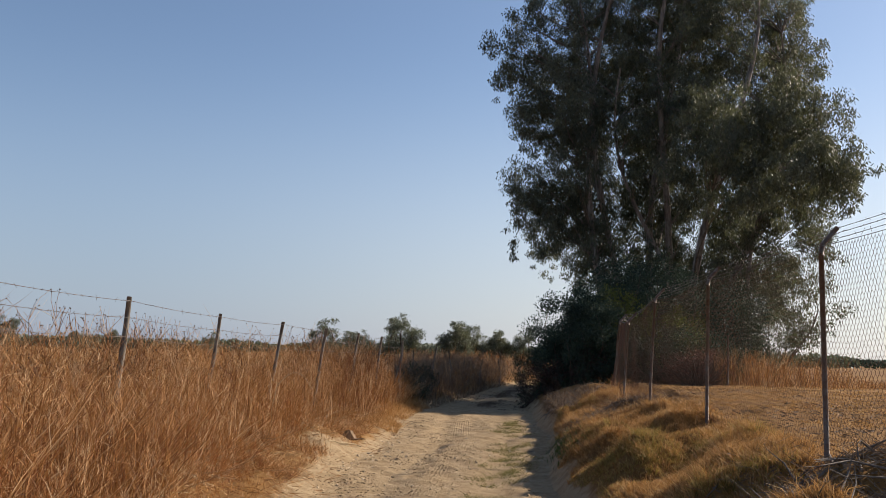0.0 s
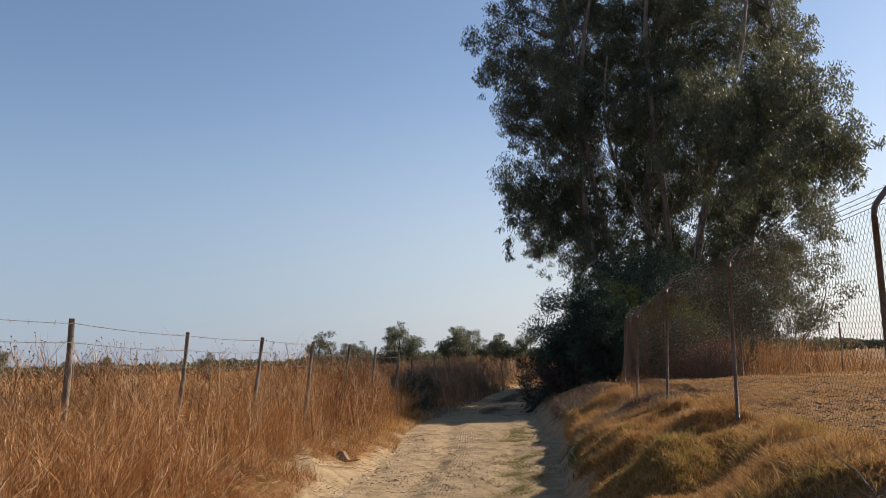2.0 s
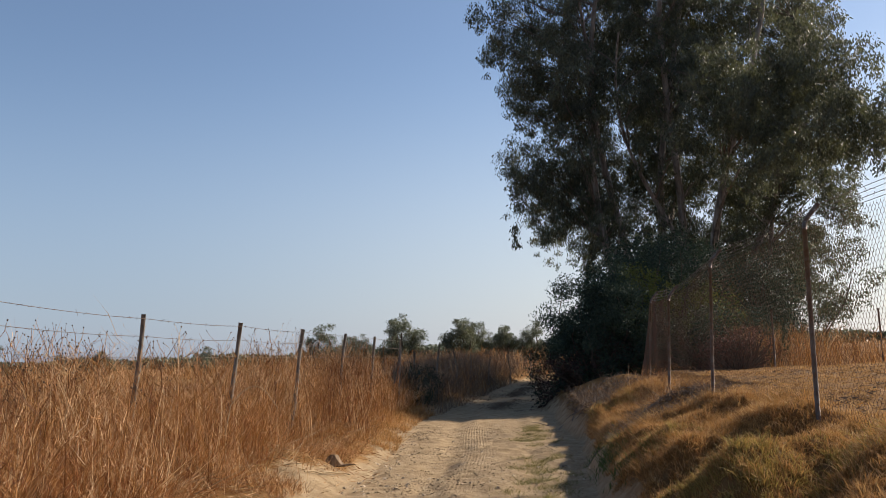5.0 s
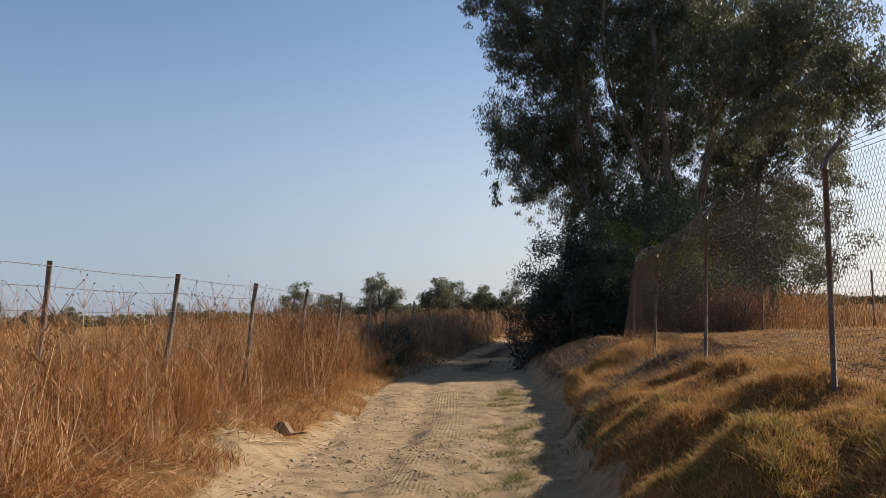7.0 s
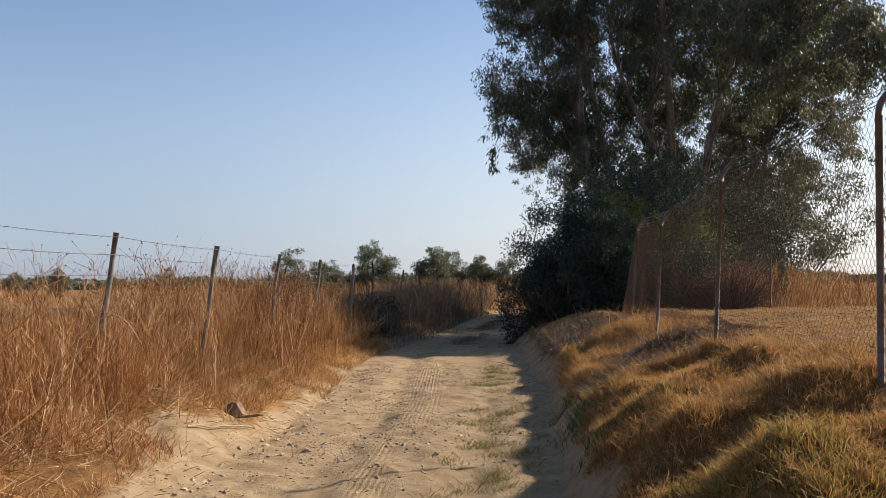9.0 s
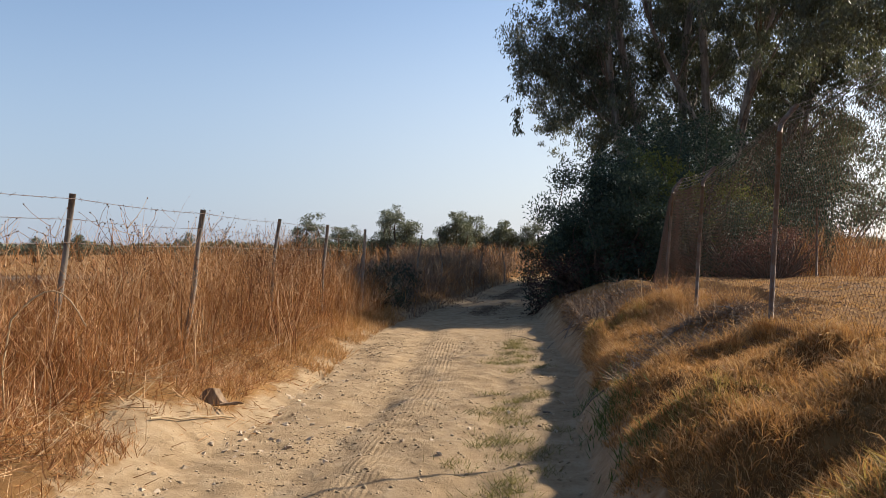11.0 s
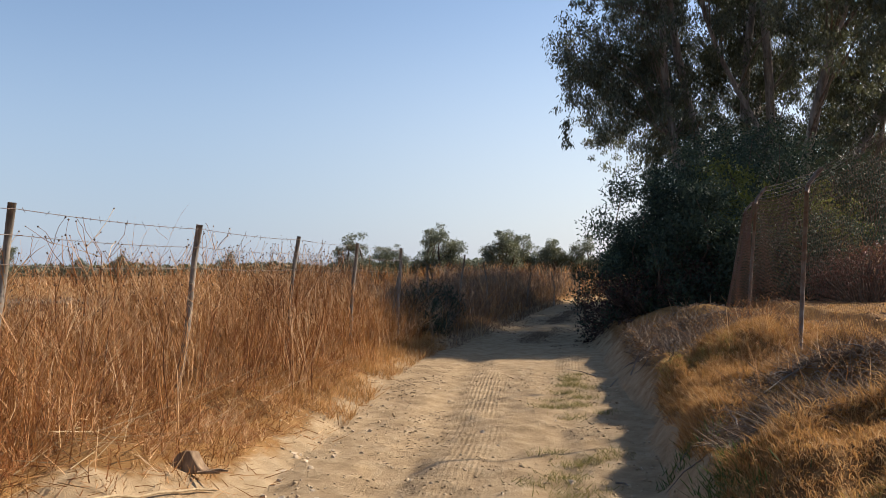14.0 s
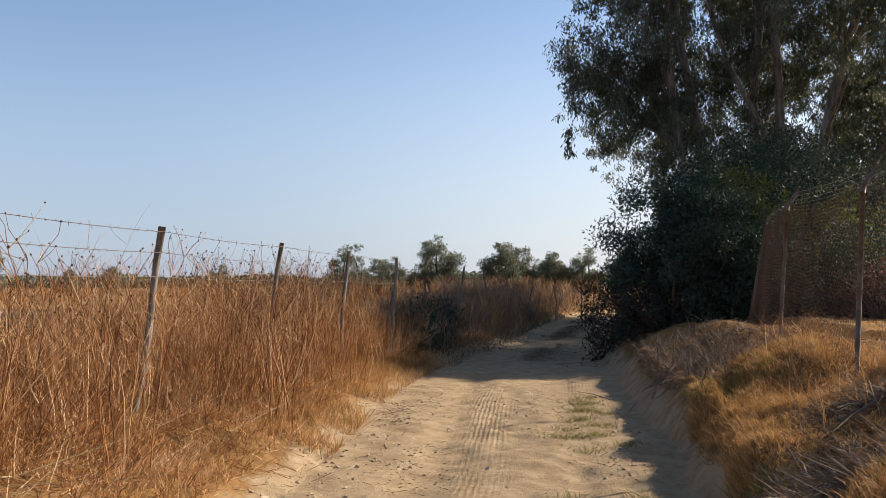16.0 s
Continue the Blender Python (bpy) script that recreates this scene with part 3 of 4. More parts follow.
def left_height(x, y):
    d = left_edge(y) - x
    clump = vnoise(x, y, 0.9, 21)
    front = np.clip((d - np.interp(y, [8, 13.5, 16, 19, 22, 27], [0.75, 1.05, 1.0, 0.8, 0.4, 0.2])) / 0.55 + (clump - 0.5) * 0.7, 0, 1)
    h = (0.55 + 0.78 * clump + 0.6 * (vnoise(x, y, 0.38, 22) - 0.5)) * (0.22 + 0.78 * front)
    h = h * np.interp(y, [0, 8, 16, 27], [1.12, 1.1, 0.98, 0.98])
    thick = vnoise(x, y, 0.5, 23)
    return h * rng.uniform(0.55, 1.15, len(x)) * (rng.uniform(0, 1, len(x)) < (0.1 + 0.95 * front) * np.clip(2.2 * thick - 0.15, 0.12, 1))


weed_field("tall_dry_weeds", 21500, left_band, left_height, "tall orange-brown dry weeds crowding the wire fence", 8, 1.15, 0.0088)
weed_field("russet_weeds", 1500, lambda n: left_band(n, 4, 25, 0.7, 2.6), lambda x, y: (0.45 + 0.5 * vnoise(x, y, 0.6, 28)) * rng.uniform(0.55, 1.1, len(x)) * (vnoise(x, y, 1.3, 29) > 0.5) * np.clip((left_edge(y) - x - 0.6) / 0.6, 0.2, 1), "fuzzy russet twiggy weeds in front of the fence", 26, 1.3, 0.0065, M_russet)
weed_field("tall_dry_weeds", 5000, lambda n: left_band(n, 2.5, 30, 3.2, 9.0), lambda x, y: rng.uniform(0.2, 0.7, len(x)) * (vnoise(x, y, 1.5, 24) > 0.42), "sparser dry weeds behind the wire fence", 5)


def bend_band(n):
    y = rng.uniform(25.8, 44, n)
    return left_edge(y) + 0.2 - 3.6 * rng.uniform(0, 1, n) ** 1.2, y


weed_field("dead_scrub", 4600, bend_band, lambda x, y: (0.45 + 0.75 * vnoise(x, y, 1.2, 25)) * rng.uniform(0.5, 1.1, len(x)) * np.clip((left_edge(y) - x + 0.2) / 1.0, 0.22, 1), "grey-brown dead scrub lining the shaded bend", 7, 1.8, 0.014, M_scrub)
weed_field("dead_scrub", 700, bend_band, lambda x, y: rng.uniform(0.6, 1.35, len(x)) * (vnoise(x, y, 1.6, 27) > 0.4), "taller pale dead stalks in the scrub at the bend", 8, 1.6, 0.012, M_weed)
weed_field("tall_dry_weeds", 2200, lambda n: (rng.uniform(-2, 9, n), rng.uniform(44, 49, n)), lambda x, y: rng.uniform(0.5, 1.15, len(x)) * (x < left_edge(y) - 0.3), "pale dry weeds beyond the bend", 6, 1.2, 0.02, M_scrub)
weed_field("tall_dry_weeds", 3000, lambda n: (rng.uniform(7.6, 19, n), 24.6 + rng.uniform(0, 4, n)), lambda x, y: (0.5 + 0.8 * vnoise(x, y, 2.5, 26)) * np.interp(x, [7, 9, 11.5, 13, 24], [1.0, 1.1, 0.85, 0.4, 0.3]) * rng.uniform(0.6, 1.1, len(x)), "tall golden dry grass at the edge of the bare field", 6, 1.1, 0.016)

# ---- short golden grass on the bank ----
def bank_tufts(n):
    """Feet of grass tufts on the bank, with their size."""
    y = rng.uniform(4.5, 20.5, n)
    d = rng.uniform(0.05, 2.35, n)
    x = right_edge(y) + d
    tuft = vnoise(x, y, 0.75, 31) * 0.5 + vnoise(x, y, 0.3, 32) * 0.5
    bare = 1.2 * np.exp(-((y - 14.75 - 0.1 * (x - 2.7)) / 0.4) ** 2) * np.clip((d - 0.25) / 0.2, 0, 1) + 0.5 * np.exp(-((y - 16.75) / 0.3) ** 2)
    bare += np.exp(-(((x - 3.6) / 0.4) ** 2 + ((y - 16.0) / 0.5) ** 2)) + 1.4 * np.exp(-(((x - 2.9) / 0.75) ** 2 + ((y - 5.7) / 0.75) ** 2))
    bare += 1.5 * np.clip((y - 18.6 - 0.3 * (d - 0.2)) / 0.35, 0, 1) + np.clip((x - 3.5) / 0.3, 0, 0.7) * (y < 16.5)
    keep = (tuft > 0.12 + 0.6 * bare) & (d > 0.06 + 0.3 * vnoise(x, y, 0.6, 34))
    return x[keep], y[keep], tuft[keep]


def bank_grass(name, mat, label, pick, per, width):
    """Blades of the picked tufts, longest on top of the lumps."""
    sel = pick
    x, y, size = np.repeat(bx[sel], per), np.repeat(by[sel], per), np.repeat(bs[sel], per)
    ang, rad = rng.uniform(0, 2 * np.pi, len(x)), np.sqrt(rng.uniform(0, 1, len(x)))
    out = np.stack([np.cos(ang) * rad, np.sin(ang) * rad], 1)
    base = on_land(x + out[:, 0] * 0.05, y + out[:, 1] * 0.05, -0.01)
    L = size * rng.choice([0.35, 0.55, 0.75, 1.05], len(x)) * rng.uniform(0.8, 1.2, len(x))
    lean = out * 0.45 + rng.normal(size=out.shape) * 0.38 + np.array([-0.12, -0.1])
    tip = base + np.concatenate([lean * L[:, None], (L * rng.uniform(0.35, 1.0, len(x)))[:, None]], 1)
    bend = np.concatenate([-lean * L[:, None] * 0.14, (L * 0.1)[:, None]], 1) + rng.normal(size=(len(x), 3)) * 0.05 * L[:, None]
    V, F = ribbons(base, tip, bend, width * rng.choice([0.7, 1.0, 1.5], len(x)), 2)
    return tagged(part(name, make_mesh(name, V, F, mat)), label, "dry grass", kind="stuff")


bx, by, tuft = bank_tufts(17000)
bs = (0.058 + 0.16 * np.clip(tuft - 0.32, 0, 1)) * rng.uniform(0.5, 1.6, len(bx)) * np.clip(0.55 + 0.9 * vnoise(bx, by, 0.62, 12), 0.5, 1.25)
bd_ = bx - right_edge(by)
greenish = (vnoise(bx, by, 0.9, 35) + 0.25 * np.exp(-bd_ / 0.5) + 0.3 * rng.uniform(-1, 1, len(bx)) + 0.05 * np.clip((11 - by) / 2, 0, 1)) > 0.95
bank_grass("bank_grass", M_grass, "tufted golden dry grass on the earth bank", ~greenish, 28, 0.0054)
bank_grass("bank_grass", M_halfgreen, "half-green grass tufts between the dry ones on the bank", greenish, 26, 0.0054)


# ---- trees and bushes ----
def crown_leaves(centres, radii, per_area, length, width, droop, squash=0.75):
    """Leaves scattered in clumps round the centres."""
    out = []
    for c, r in zip(centres, radii):
        n = max(6, int(per_area * r * r))
        p = rng.normal(size=(n, 3))
        p *= (rng.uniform(0, 1, n) ** 0.5 / np.linalg.norm(p, axis=1))[:, None] * np.array([1, 1, squash]) * r
        out.append(c + p)
    return leaves(np.concatenate(out), length, width, droop)


def limb(bag, a, b, r0, r1, wave, sides=6, n=7):
    a, b = np.asarray(a, float), np.asarray(b, float)
    u = np.linspace(0, 1, n)
    ph = rng.uniform(0, 6, 4)
    L = np.linalg.norm(b - a)
    off = np.stack([np.sin(ph[0] + 3.5 * u) - np.sin(ph[0]), np.sin(ph[1] + 3.1 * u) - np.sin(ph[1]), 0.3 * np.sin(ph[2] + 3 * u) - 0.3 * np.sin(ph[2])], 1) * wave * L
    P = a[None] * (1 - u)[:, None] + b[None] * u[:, None] + off * (u * (1 - u) * 2)[:, None]
    bag.add(*tube(P, r0 + (r1 - r0) * u, sides, False))
    return P


# the great eucalyptus: several pale stems and a tall hanging crown
rng = np.random.default_rng(21)
EX, EY = 11.5, 42.6
eucalyptus = tagged(new("eucalyptus_tree"), "huge multi-stemmed eucalyptus with dark hanging foliage", "tree")
eucalyptus.location = (EX, EY, 0.5)
env_z = [2.2, 4.3, 5.6, 7.0, 8.9, 11.3, 13.7, 16.5, 18.5, 21.0, 24.0, 26.0, 27.5]
env_l = [-1.4, -5.0, -5.7, -7.4, -8.0, -8.7, -9.0, -9.8, -9.1, -7.2, -5.4, -3.2, -0.8]
env_r = [6.0, 7.6, 8.5, 9.1, 8.9, 8.7, 8.6, 8.4, 8.5, 8.1, 6.2, 3.6, 0.8]
stems = []
wood_bag = Bag()
stem_tops = [(-5.2, -2.8, 19.5), (-2.2, -2.4, 24.0), (-0.6, -3.6, 25.5), (1.2, -2.8, 24.5), (3.0, -3.8, 22.0), (5.2, -2.6, 17.5), (-3.2, -3.8, 15.0), (5.6, -2.4, 12.0)]
for k, tp in enumerate(stem_tops):
    a = np.array([-2.6 + 0.75 * k, rng.uniform(-1.9, 0.0), -0.3])
    stem_bag = Bag()
    P = limb(stem_bag, a, tp, 0.23 if k < 6 else 0.16, 0.045, 0.11, 9, 14)
    stems.append(P)
    part("stem", stem_bag.mesh("stem", M_bark, True), eucalyptus, "pale peeling trunk stem")
stem_pts = np.concatenate(stems)
masses, tries = [], 0
while len(masses) < 360 and tries < 40000:
    tries += 1
    z = rng.uniform(3.6, 26.6)
    lo, hi = np.interp(z, env_z, env_l) + 1.05, np.interp(z, env_z, env_r) - 1.0
    mid, half = (lo + hi) / 2, max(0.3, (hi - lo) / 2)
    a, rad = rng.uniform(0, 2 * np.pi), math.sqrt(rng.uniform(0.0, 1))
    x, y = mid + half * rad * math.cos(a), min(half, 8.6) * rad * math.sin(a)
    y *= 0.55 if y < 0 else 1.0
    # the stems stand open towards the track
    if 4.0 < z < 22 and y < -0.4 and -4.2 < x < 5.4 and rng.uniform() < (0.78 if z < 12 else 0.45):
        continue
    if z < 6.0 and x < 1 and rng.uniform() < 0.5:
        continue
    # windows in the crown's outer side
    if x < -4.5 and vnoise(x + y, z, 2.0, 81) < 0.28:
        continue
    p = np.array([x, y, z])
    if masses and np.linalg.norm((np.array(masses) - p) * np.array([1, 0.9, 1]), axis=1).min() < 1.3:
        continue
    masses.append(p)
# close the crown's outline, then fill it against the sun for more shade
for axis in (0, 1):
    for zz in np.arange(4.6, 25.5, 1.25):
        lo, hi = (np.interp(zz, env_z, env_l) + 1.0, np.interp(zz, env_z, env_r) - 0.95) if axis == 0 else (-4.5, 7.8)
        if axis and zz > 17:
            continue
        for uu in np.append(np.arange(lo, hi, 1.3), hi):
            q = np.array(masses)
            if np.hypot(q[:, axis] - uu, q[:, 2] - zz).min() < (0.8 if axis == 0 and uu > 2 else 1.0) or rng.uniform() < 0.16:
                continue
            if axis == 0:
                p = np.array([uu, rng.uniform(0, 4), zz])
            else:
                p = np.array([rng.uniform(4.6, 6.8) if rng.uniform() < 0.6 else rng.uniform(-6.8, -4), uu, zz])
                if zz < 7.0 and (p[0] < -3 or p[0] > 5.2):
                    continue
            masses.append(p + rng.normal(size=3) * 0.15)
# boughs added in front of the crown to throw shade over the bend
for _ in range(30):
    u = rng.uniform()
    masses.append(np.array([-0.8 + 5.4 * u + rng.normal() * 0.5, -6.2 - 5.0 * u + rng.normal() * 0.5, rng.uniform(8.2, 12.2)]))
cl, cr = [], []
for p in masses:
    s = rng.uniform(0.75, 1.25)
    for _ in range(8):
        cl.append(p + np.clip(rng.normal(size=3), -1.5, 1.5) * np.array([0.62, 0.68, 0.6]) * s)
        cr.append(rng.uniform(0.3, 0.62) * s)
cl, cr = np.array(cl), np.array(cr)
for c in cl[::4]:
    low = stem_pts[c[2] - stem_pts[:, 2] > 0.4 + 0.45 * np.hypot(stem_pts[:, 0] - c[0], stem_pts[:, 1] - c[1])]
    if len(low):
        d = np.linalg.norm((low - c) * np.array([1, 1, 1.2]), axis=1)
        s = low[np.argmin(d)]
        if np.linalg.norm(s - c) > 5.5 or (c[2] < 8 and abs(c[0]) > 4):
            continue
        limb(wood_bag, s, c, 0.016 + 0.009 * np.linalg.norm(s - c), 0.01, 0.10, 5, 6)
for k in range(3):
    limb(wood_bag, stems[k + 2][7], (0.5 + 1.7 * k, -7.4 - 1.4 * k, 10.5), 0.08, 0.02, 0.08, 6, 9)
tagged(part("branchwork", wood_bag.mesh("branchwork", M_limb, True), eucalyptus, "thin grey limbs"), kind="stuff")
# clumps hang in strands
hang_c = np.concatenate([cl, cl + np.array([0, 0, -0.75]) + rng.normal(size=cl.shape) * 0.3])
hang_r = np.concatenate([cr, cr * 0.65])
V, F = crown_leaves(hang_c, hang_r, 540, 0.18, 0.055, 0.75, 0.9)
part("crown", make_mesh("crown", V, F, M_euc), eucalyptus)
twig = Bag()
limb(twig, (-7.3, 0.4, 8.4), (-7.9, 0.6, 6.9), 0.02, 0.008, 0.1, 5, 7)
part("hanging_twig", twig.mesh("hanging_twig", M_twig, True), eucalyptus)
strand = np.array([-7.9, 0.6, 7.1]) + np.stack([rng.normal(size=120) * 0.12, rng.normal(size=120) * 0.12, -rng.uniform(0, 1.1, 120)], 1)
V, F = leaves(strand, 0.25, 0.07, 1.2)
tagged(part("hanging_spray", make_mesh("hanging_spray", V, F, M_euc), eucalyptus), kind="stuff")


def bush(name, label, blobs, n_clumps, clump, per_area, leaf, mat, category="bush", droop=0.15, n_limbs=60):
    """A shrub of leaf clumps on the skin of some blobs (x, y, z, rx, ry, rz), with stems inside."""
    top = tagged(new(name), label, category)
    cs = []
    w = np.array([b[3] * b[5] for b in blobs])
    for b, share in zip(blobs, w / w.sum()):
        m = int(n_clumps * share)
        d = rng.normal(size=(m, 3))
        d /= np.linalg.norm(d, axis=1)[:, None]
        r = rng.choice([0.6, 0.85, 1.0, 1.1, 1.22], m)
        cs.append(np.array(b[:3]) + d * r[:, None] * np.array(b[3:]))
    cs = np.concatenate(cs)
    cs = cs[cs[:, 2] > land(cs[:, 0], cs[:, 1]) + 0.03]
    V, F = crown_leaves(cs, clump * rng.uniform(0.6, 1.3, len(cs)), per_area, *leaf, droop, 0.9)
    low = V[:, 2] < land(V[:, 0], V[:, 1]) + 0.01
    V[low, 2] = land(V[low, 0], V[low, 1]) + 0.01 + 0.05 * rng.uniform(size=low.sum())
    part("foliage", make_mesh("foliage", V, F, mat), top)
    bag = Bag()
    foot = np.mean([b[:2] for b in blobs], axis=0)
    for c in cs[:: max(1, len(cs) // n_limbs)]:
        f = foot + (c[:2] - foot) * 0.25
        limb(bag, (f[0], f[1], float(land(f[0], f[1])) - 0.1), c, 0.04, 0.008, 0.15, 5, 6)
    part("branchwork", bag.mesh("branchwork", M_twig, True), top)
    return top


bush("large_bush", "large dark green evergreen bush leaning over the track", [(4.5, 27.4, 1.5, 1.55, 1.7, 1.5), (3.95, 27.7, 2.45, 0.9, 1.5, 0.85), (4.65, 27.4, 2.9, 0.75, 1.2, 0.95), (3.6, 27.2, 0.9, 0.95, 1.3, 0.9), (5.1, 26.1, 1.6, 0.8, 0.6, 1.3), (5.25, 27.5, 2.4, 0.75, 1.0, 0.9)], 430, 0.33, 1250, (0.10, 0.034), M_bush, "bush", -0.3)
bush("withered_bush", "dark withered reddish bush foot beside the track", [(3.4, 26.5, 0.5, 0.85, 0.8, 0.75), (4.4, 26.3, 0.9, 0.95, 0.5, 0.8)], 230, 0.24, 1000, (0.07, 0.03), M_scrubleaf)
bush("yellow_green_shrub", "sunlit yellow-green shrub behind the dark bush", [(5.75, 27.9, 3.1, 0.62, 0.7, 0.65), (6.3, 28.3, 2.5, 0.7, 0.8, 0.8), (6.4, 28.8, 1.4, 1.1, 1.0, 1.3)], 240, 0.27, 900, (0.09, 0.04), M_shrub)
bush("green_shrub", "tangled dark green shrub behind the chain-link fence", [(6.6, 25.6, 1.6, 1.1, 0.9, 0.85), (8.0, 26.0, 1.5, 1.3, 1.0, 0.8)], 330, 0.25, 1000, (0.08, 0.03), M_bush)
# the same shrub's top: light from above is put into the leaf colour
bush("yellow_green_shrub", "top of the fence shrub, its sunlit look set by yellow-green leaves", [(7.0, 27.3, 2.3, 1.4, 1.0, 0.9)], 150, 0.25, 800, (0.08, 0.03), M_shrub)
bush("withered_bush", "reddish-brown withered shrub at the field edge", [(7.5, 24.5, 1.25, 0.85, 0.45, 0.5)], 110, 0.2, 1000, (0.06, 0.028), M_redbush)
bush("shaded_bush", "low dark bush in shade at the bend", [(-1.1, 27.4, 0.5, 0.5, 0.6, 0.5), (-0.8, 28.6, 0.5, 0.5, 0.7, 0.5), (-0.8, 26.6, 0.35, 0.36, 0.4, 0.34)], 210, 0.22, 900, (0.07, 0.03), M_bush)
# extra shrubs, mostly out of sight, added to cast the bend's shade
for hx, hy, hs in ((6.3, 30.4, 1.18), (8.0, 31.8, 1.2), (8.2, 34.8, 1.35), (9.2, 38.2, 1.35), (10.8, 32.6, 1.05)):
    bush("green_shrub", "tall shrub added behind the bushes to shade the bend", [(hx, hy, 1.6, 1.5 * hs, 1.7, 1.5 * hs), (hx + 0.4, hy + 0.3, 3.0 * hs, 1.3 * hs, 1.5, 1.2 * hs)], 260, 0.42, 420, (0.11, 0.05), M_bush)
bush("low_tree", "dense green low foliage at the foot of the eucalyptus", [(15.2, 38.5, 3.2, 2.0, 1.6, 1.9), (16.8, 38.8, 4.4, 1.7, 1.6, 1.5), (12.2, 39, 2.6, 2.2, 1.6, 1.7), (15.0, 38.6, 2.4, 1.4, 1.2, 1.2)], 240, 0.46, 300, (0.18, 0.055), M_euc, "tree", 0.5, 14)


def olive(seed, size):
    """A rounded olive tree: short trunk, limbs and a broken grey-green crown."""
    top = tagged(new("olive_tree"), "rounded grey-green olive tree in the distance", "tree", "olive trees behind the fields")
    bag = Bag()
    cs = []
    for k in range(14):
        a = k * 2.4 + seed
        up = rng.uniform(0.35, 1.85)
        wide = 0.75 * math.sqrt(max(0.08, 1 - ((up - 0.95) / 1.0) ** 2))
        c = np.array([math.cos(a) * size * rng.uniform(0.2, 1.0) * wide, math.sin(a) * size * wide * 0.8, size * up])
        limb(bag, (0.1 * math.cos(a), 0.1 * math.sin(a), -0.2), c, 0.14, 0.03, 0.15, 6, 7)
        for _ in range(7):
            cs.append(c + np.clip(rng.normal(size=3), -1.4, 1.4) * size * 0.19)
    part("trunk", bag.mesh("trunk", M_twig, True), top)
    cs = np.array(cs)
    V, F = crown_leaves(cs, rng.uniform(0.22, 0.5, len(cs)) * size * 0.62, 480, 0.17, 0.075, 0.1)
    part("crown", make_mesh("crown", V, F, M_olive), top)
    return top


kinds = [olive(0.0, 2.0), olive(1.3, 2.2), olive(2.9, 1.8)]
spots = [(-8.7, 62, 0.78), (-2.9, 62, 0.8), (0.9, 61, 0.85), (-3.9, 63.5, 0.66), (3.4, 66, 0.5), (4.4, 64, 0.72), (6.4, 64, 0.72), (-6.4, 65, 0.55), (8.6, 63, 0.75), (-7.2, 64, 0.58),
         (-33, 62, 0.62), (-26.2, 66, 0.55), (-17.9, 64, 0.5), (-37, 63, 0.6), (-29.5, 66, 0.5), (-42, 63, 0.7), (1.9, 63, 0.7)]
for k, (x, y, s) in enumerate(spots):
    m = pose(x, y, float(land(x, y)) - 0.1, 0, 0, 67 * k) @ Matrix.Scale(s, 4)
    if k < 3:
        kinds[k].matrix_basis = m
    else:
        c = copy_thing(kinds[k % 3], pose(0, 0, 0))
        c.matrix_basis = m


def far_wood(name, label, x0, x1, y, h, n, mat):
    """A far belt of trees with an uneven top."""
    x = rng.uniform(x0, x1, n)
    yy = y + rng.uniform(-6, 6, n)
    top = h * (0.55 + 0.6 * vnoise(x, yy * 0, 7, 41) + 0.25 * (vnoise(x, yy, 2.5, 42) - 0.5))
    z = top * rng.uniform(0, 1, n) ** 0.7
    V, F = leaves(np.stack([x, yy, 0.4 + z], 1), 0.55, 0.45, 0.0)
    return tagged(part(name, make_mesh(name, V, F, mat)), label, "far trees", kind="stuff")


far_wood("distant_tree_belt", "dark distant belt of trees on the horizon", -150, 60, 125, 1.7, 36000, M_olive)
far_wood("distant_hedge", "dark distant hedge on the horizon behind the field", 55, 170, 150, 1.2, 14000, M_bush)
weed_field("far_dry_weeds", 3500, lambda n: (rng.uniform(-45, 16, n), rng.uniform(46, 58, n)), lambda x, y: rng.uniform(0.4, 1.2, len(x)) * (vnoise(x, y, 4, 44) > 0.3), "pale dry weeds across the far field", 4, 1.2, 0.04)

# ---- tall seed-head weeds above the fence weeds ----
def seed_weed(foot0, h, n, bag, heads):
    """One tall weed: stalks that fork near the top, a small round head on each fork."""
    oct_f = np.array([[0, 1, 2], [0, 2, 3], [0, 3, 4], [0, 4, 1], [5, 2, 1], [5, 3, 2], [5, 4, 3], [5, 1, 4]])
    for k in range(n):
        a = rng.uniform(0, 6.28)
        foot = foot0 + np.array([math.cos(a) * 0.15, math.sin(a) * 0.15, -0.03])
        tip = foot + np.array([rng.normal() * 0.2, rng.normal() * 0.2, h * rng.uniform(0.72, 1.0)])
        P = limb(bag, foot, tip, 0.0055, 0.0025, 0.08, 4, 6)
        for _ in range(6):
            s = P[int(rng.uniform(0.75, 1.0) * 5.99) - (rng.uniform() < 0.3)]
            e = s + np.array([rng.normal() * 0.11, rng.normal() * 0.11, rng.uniform(0.10, 0.34)])
            limb(bag, s, e, 0.003, 0.0018, 0.1, 3, 4)
            g = np.array([[0, 0, 1], [1, 0, 0], [0, 1, 0], [-1, 0, 0], [0, -1, 0], [0, 0, -1]]) * rng.uniform(0.006, 0.0115)
            heads.add(e + g, oct_f)


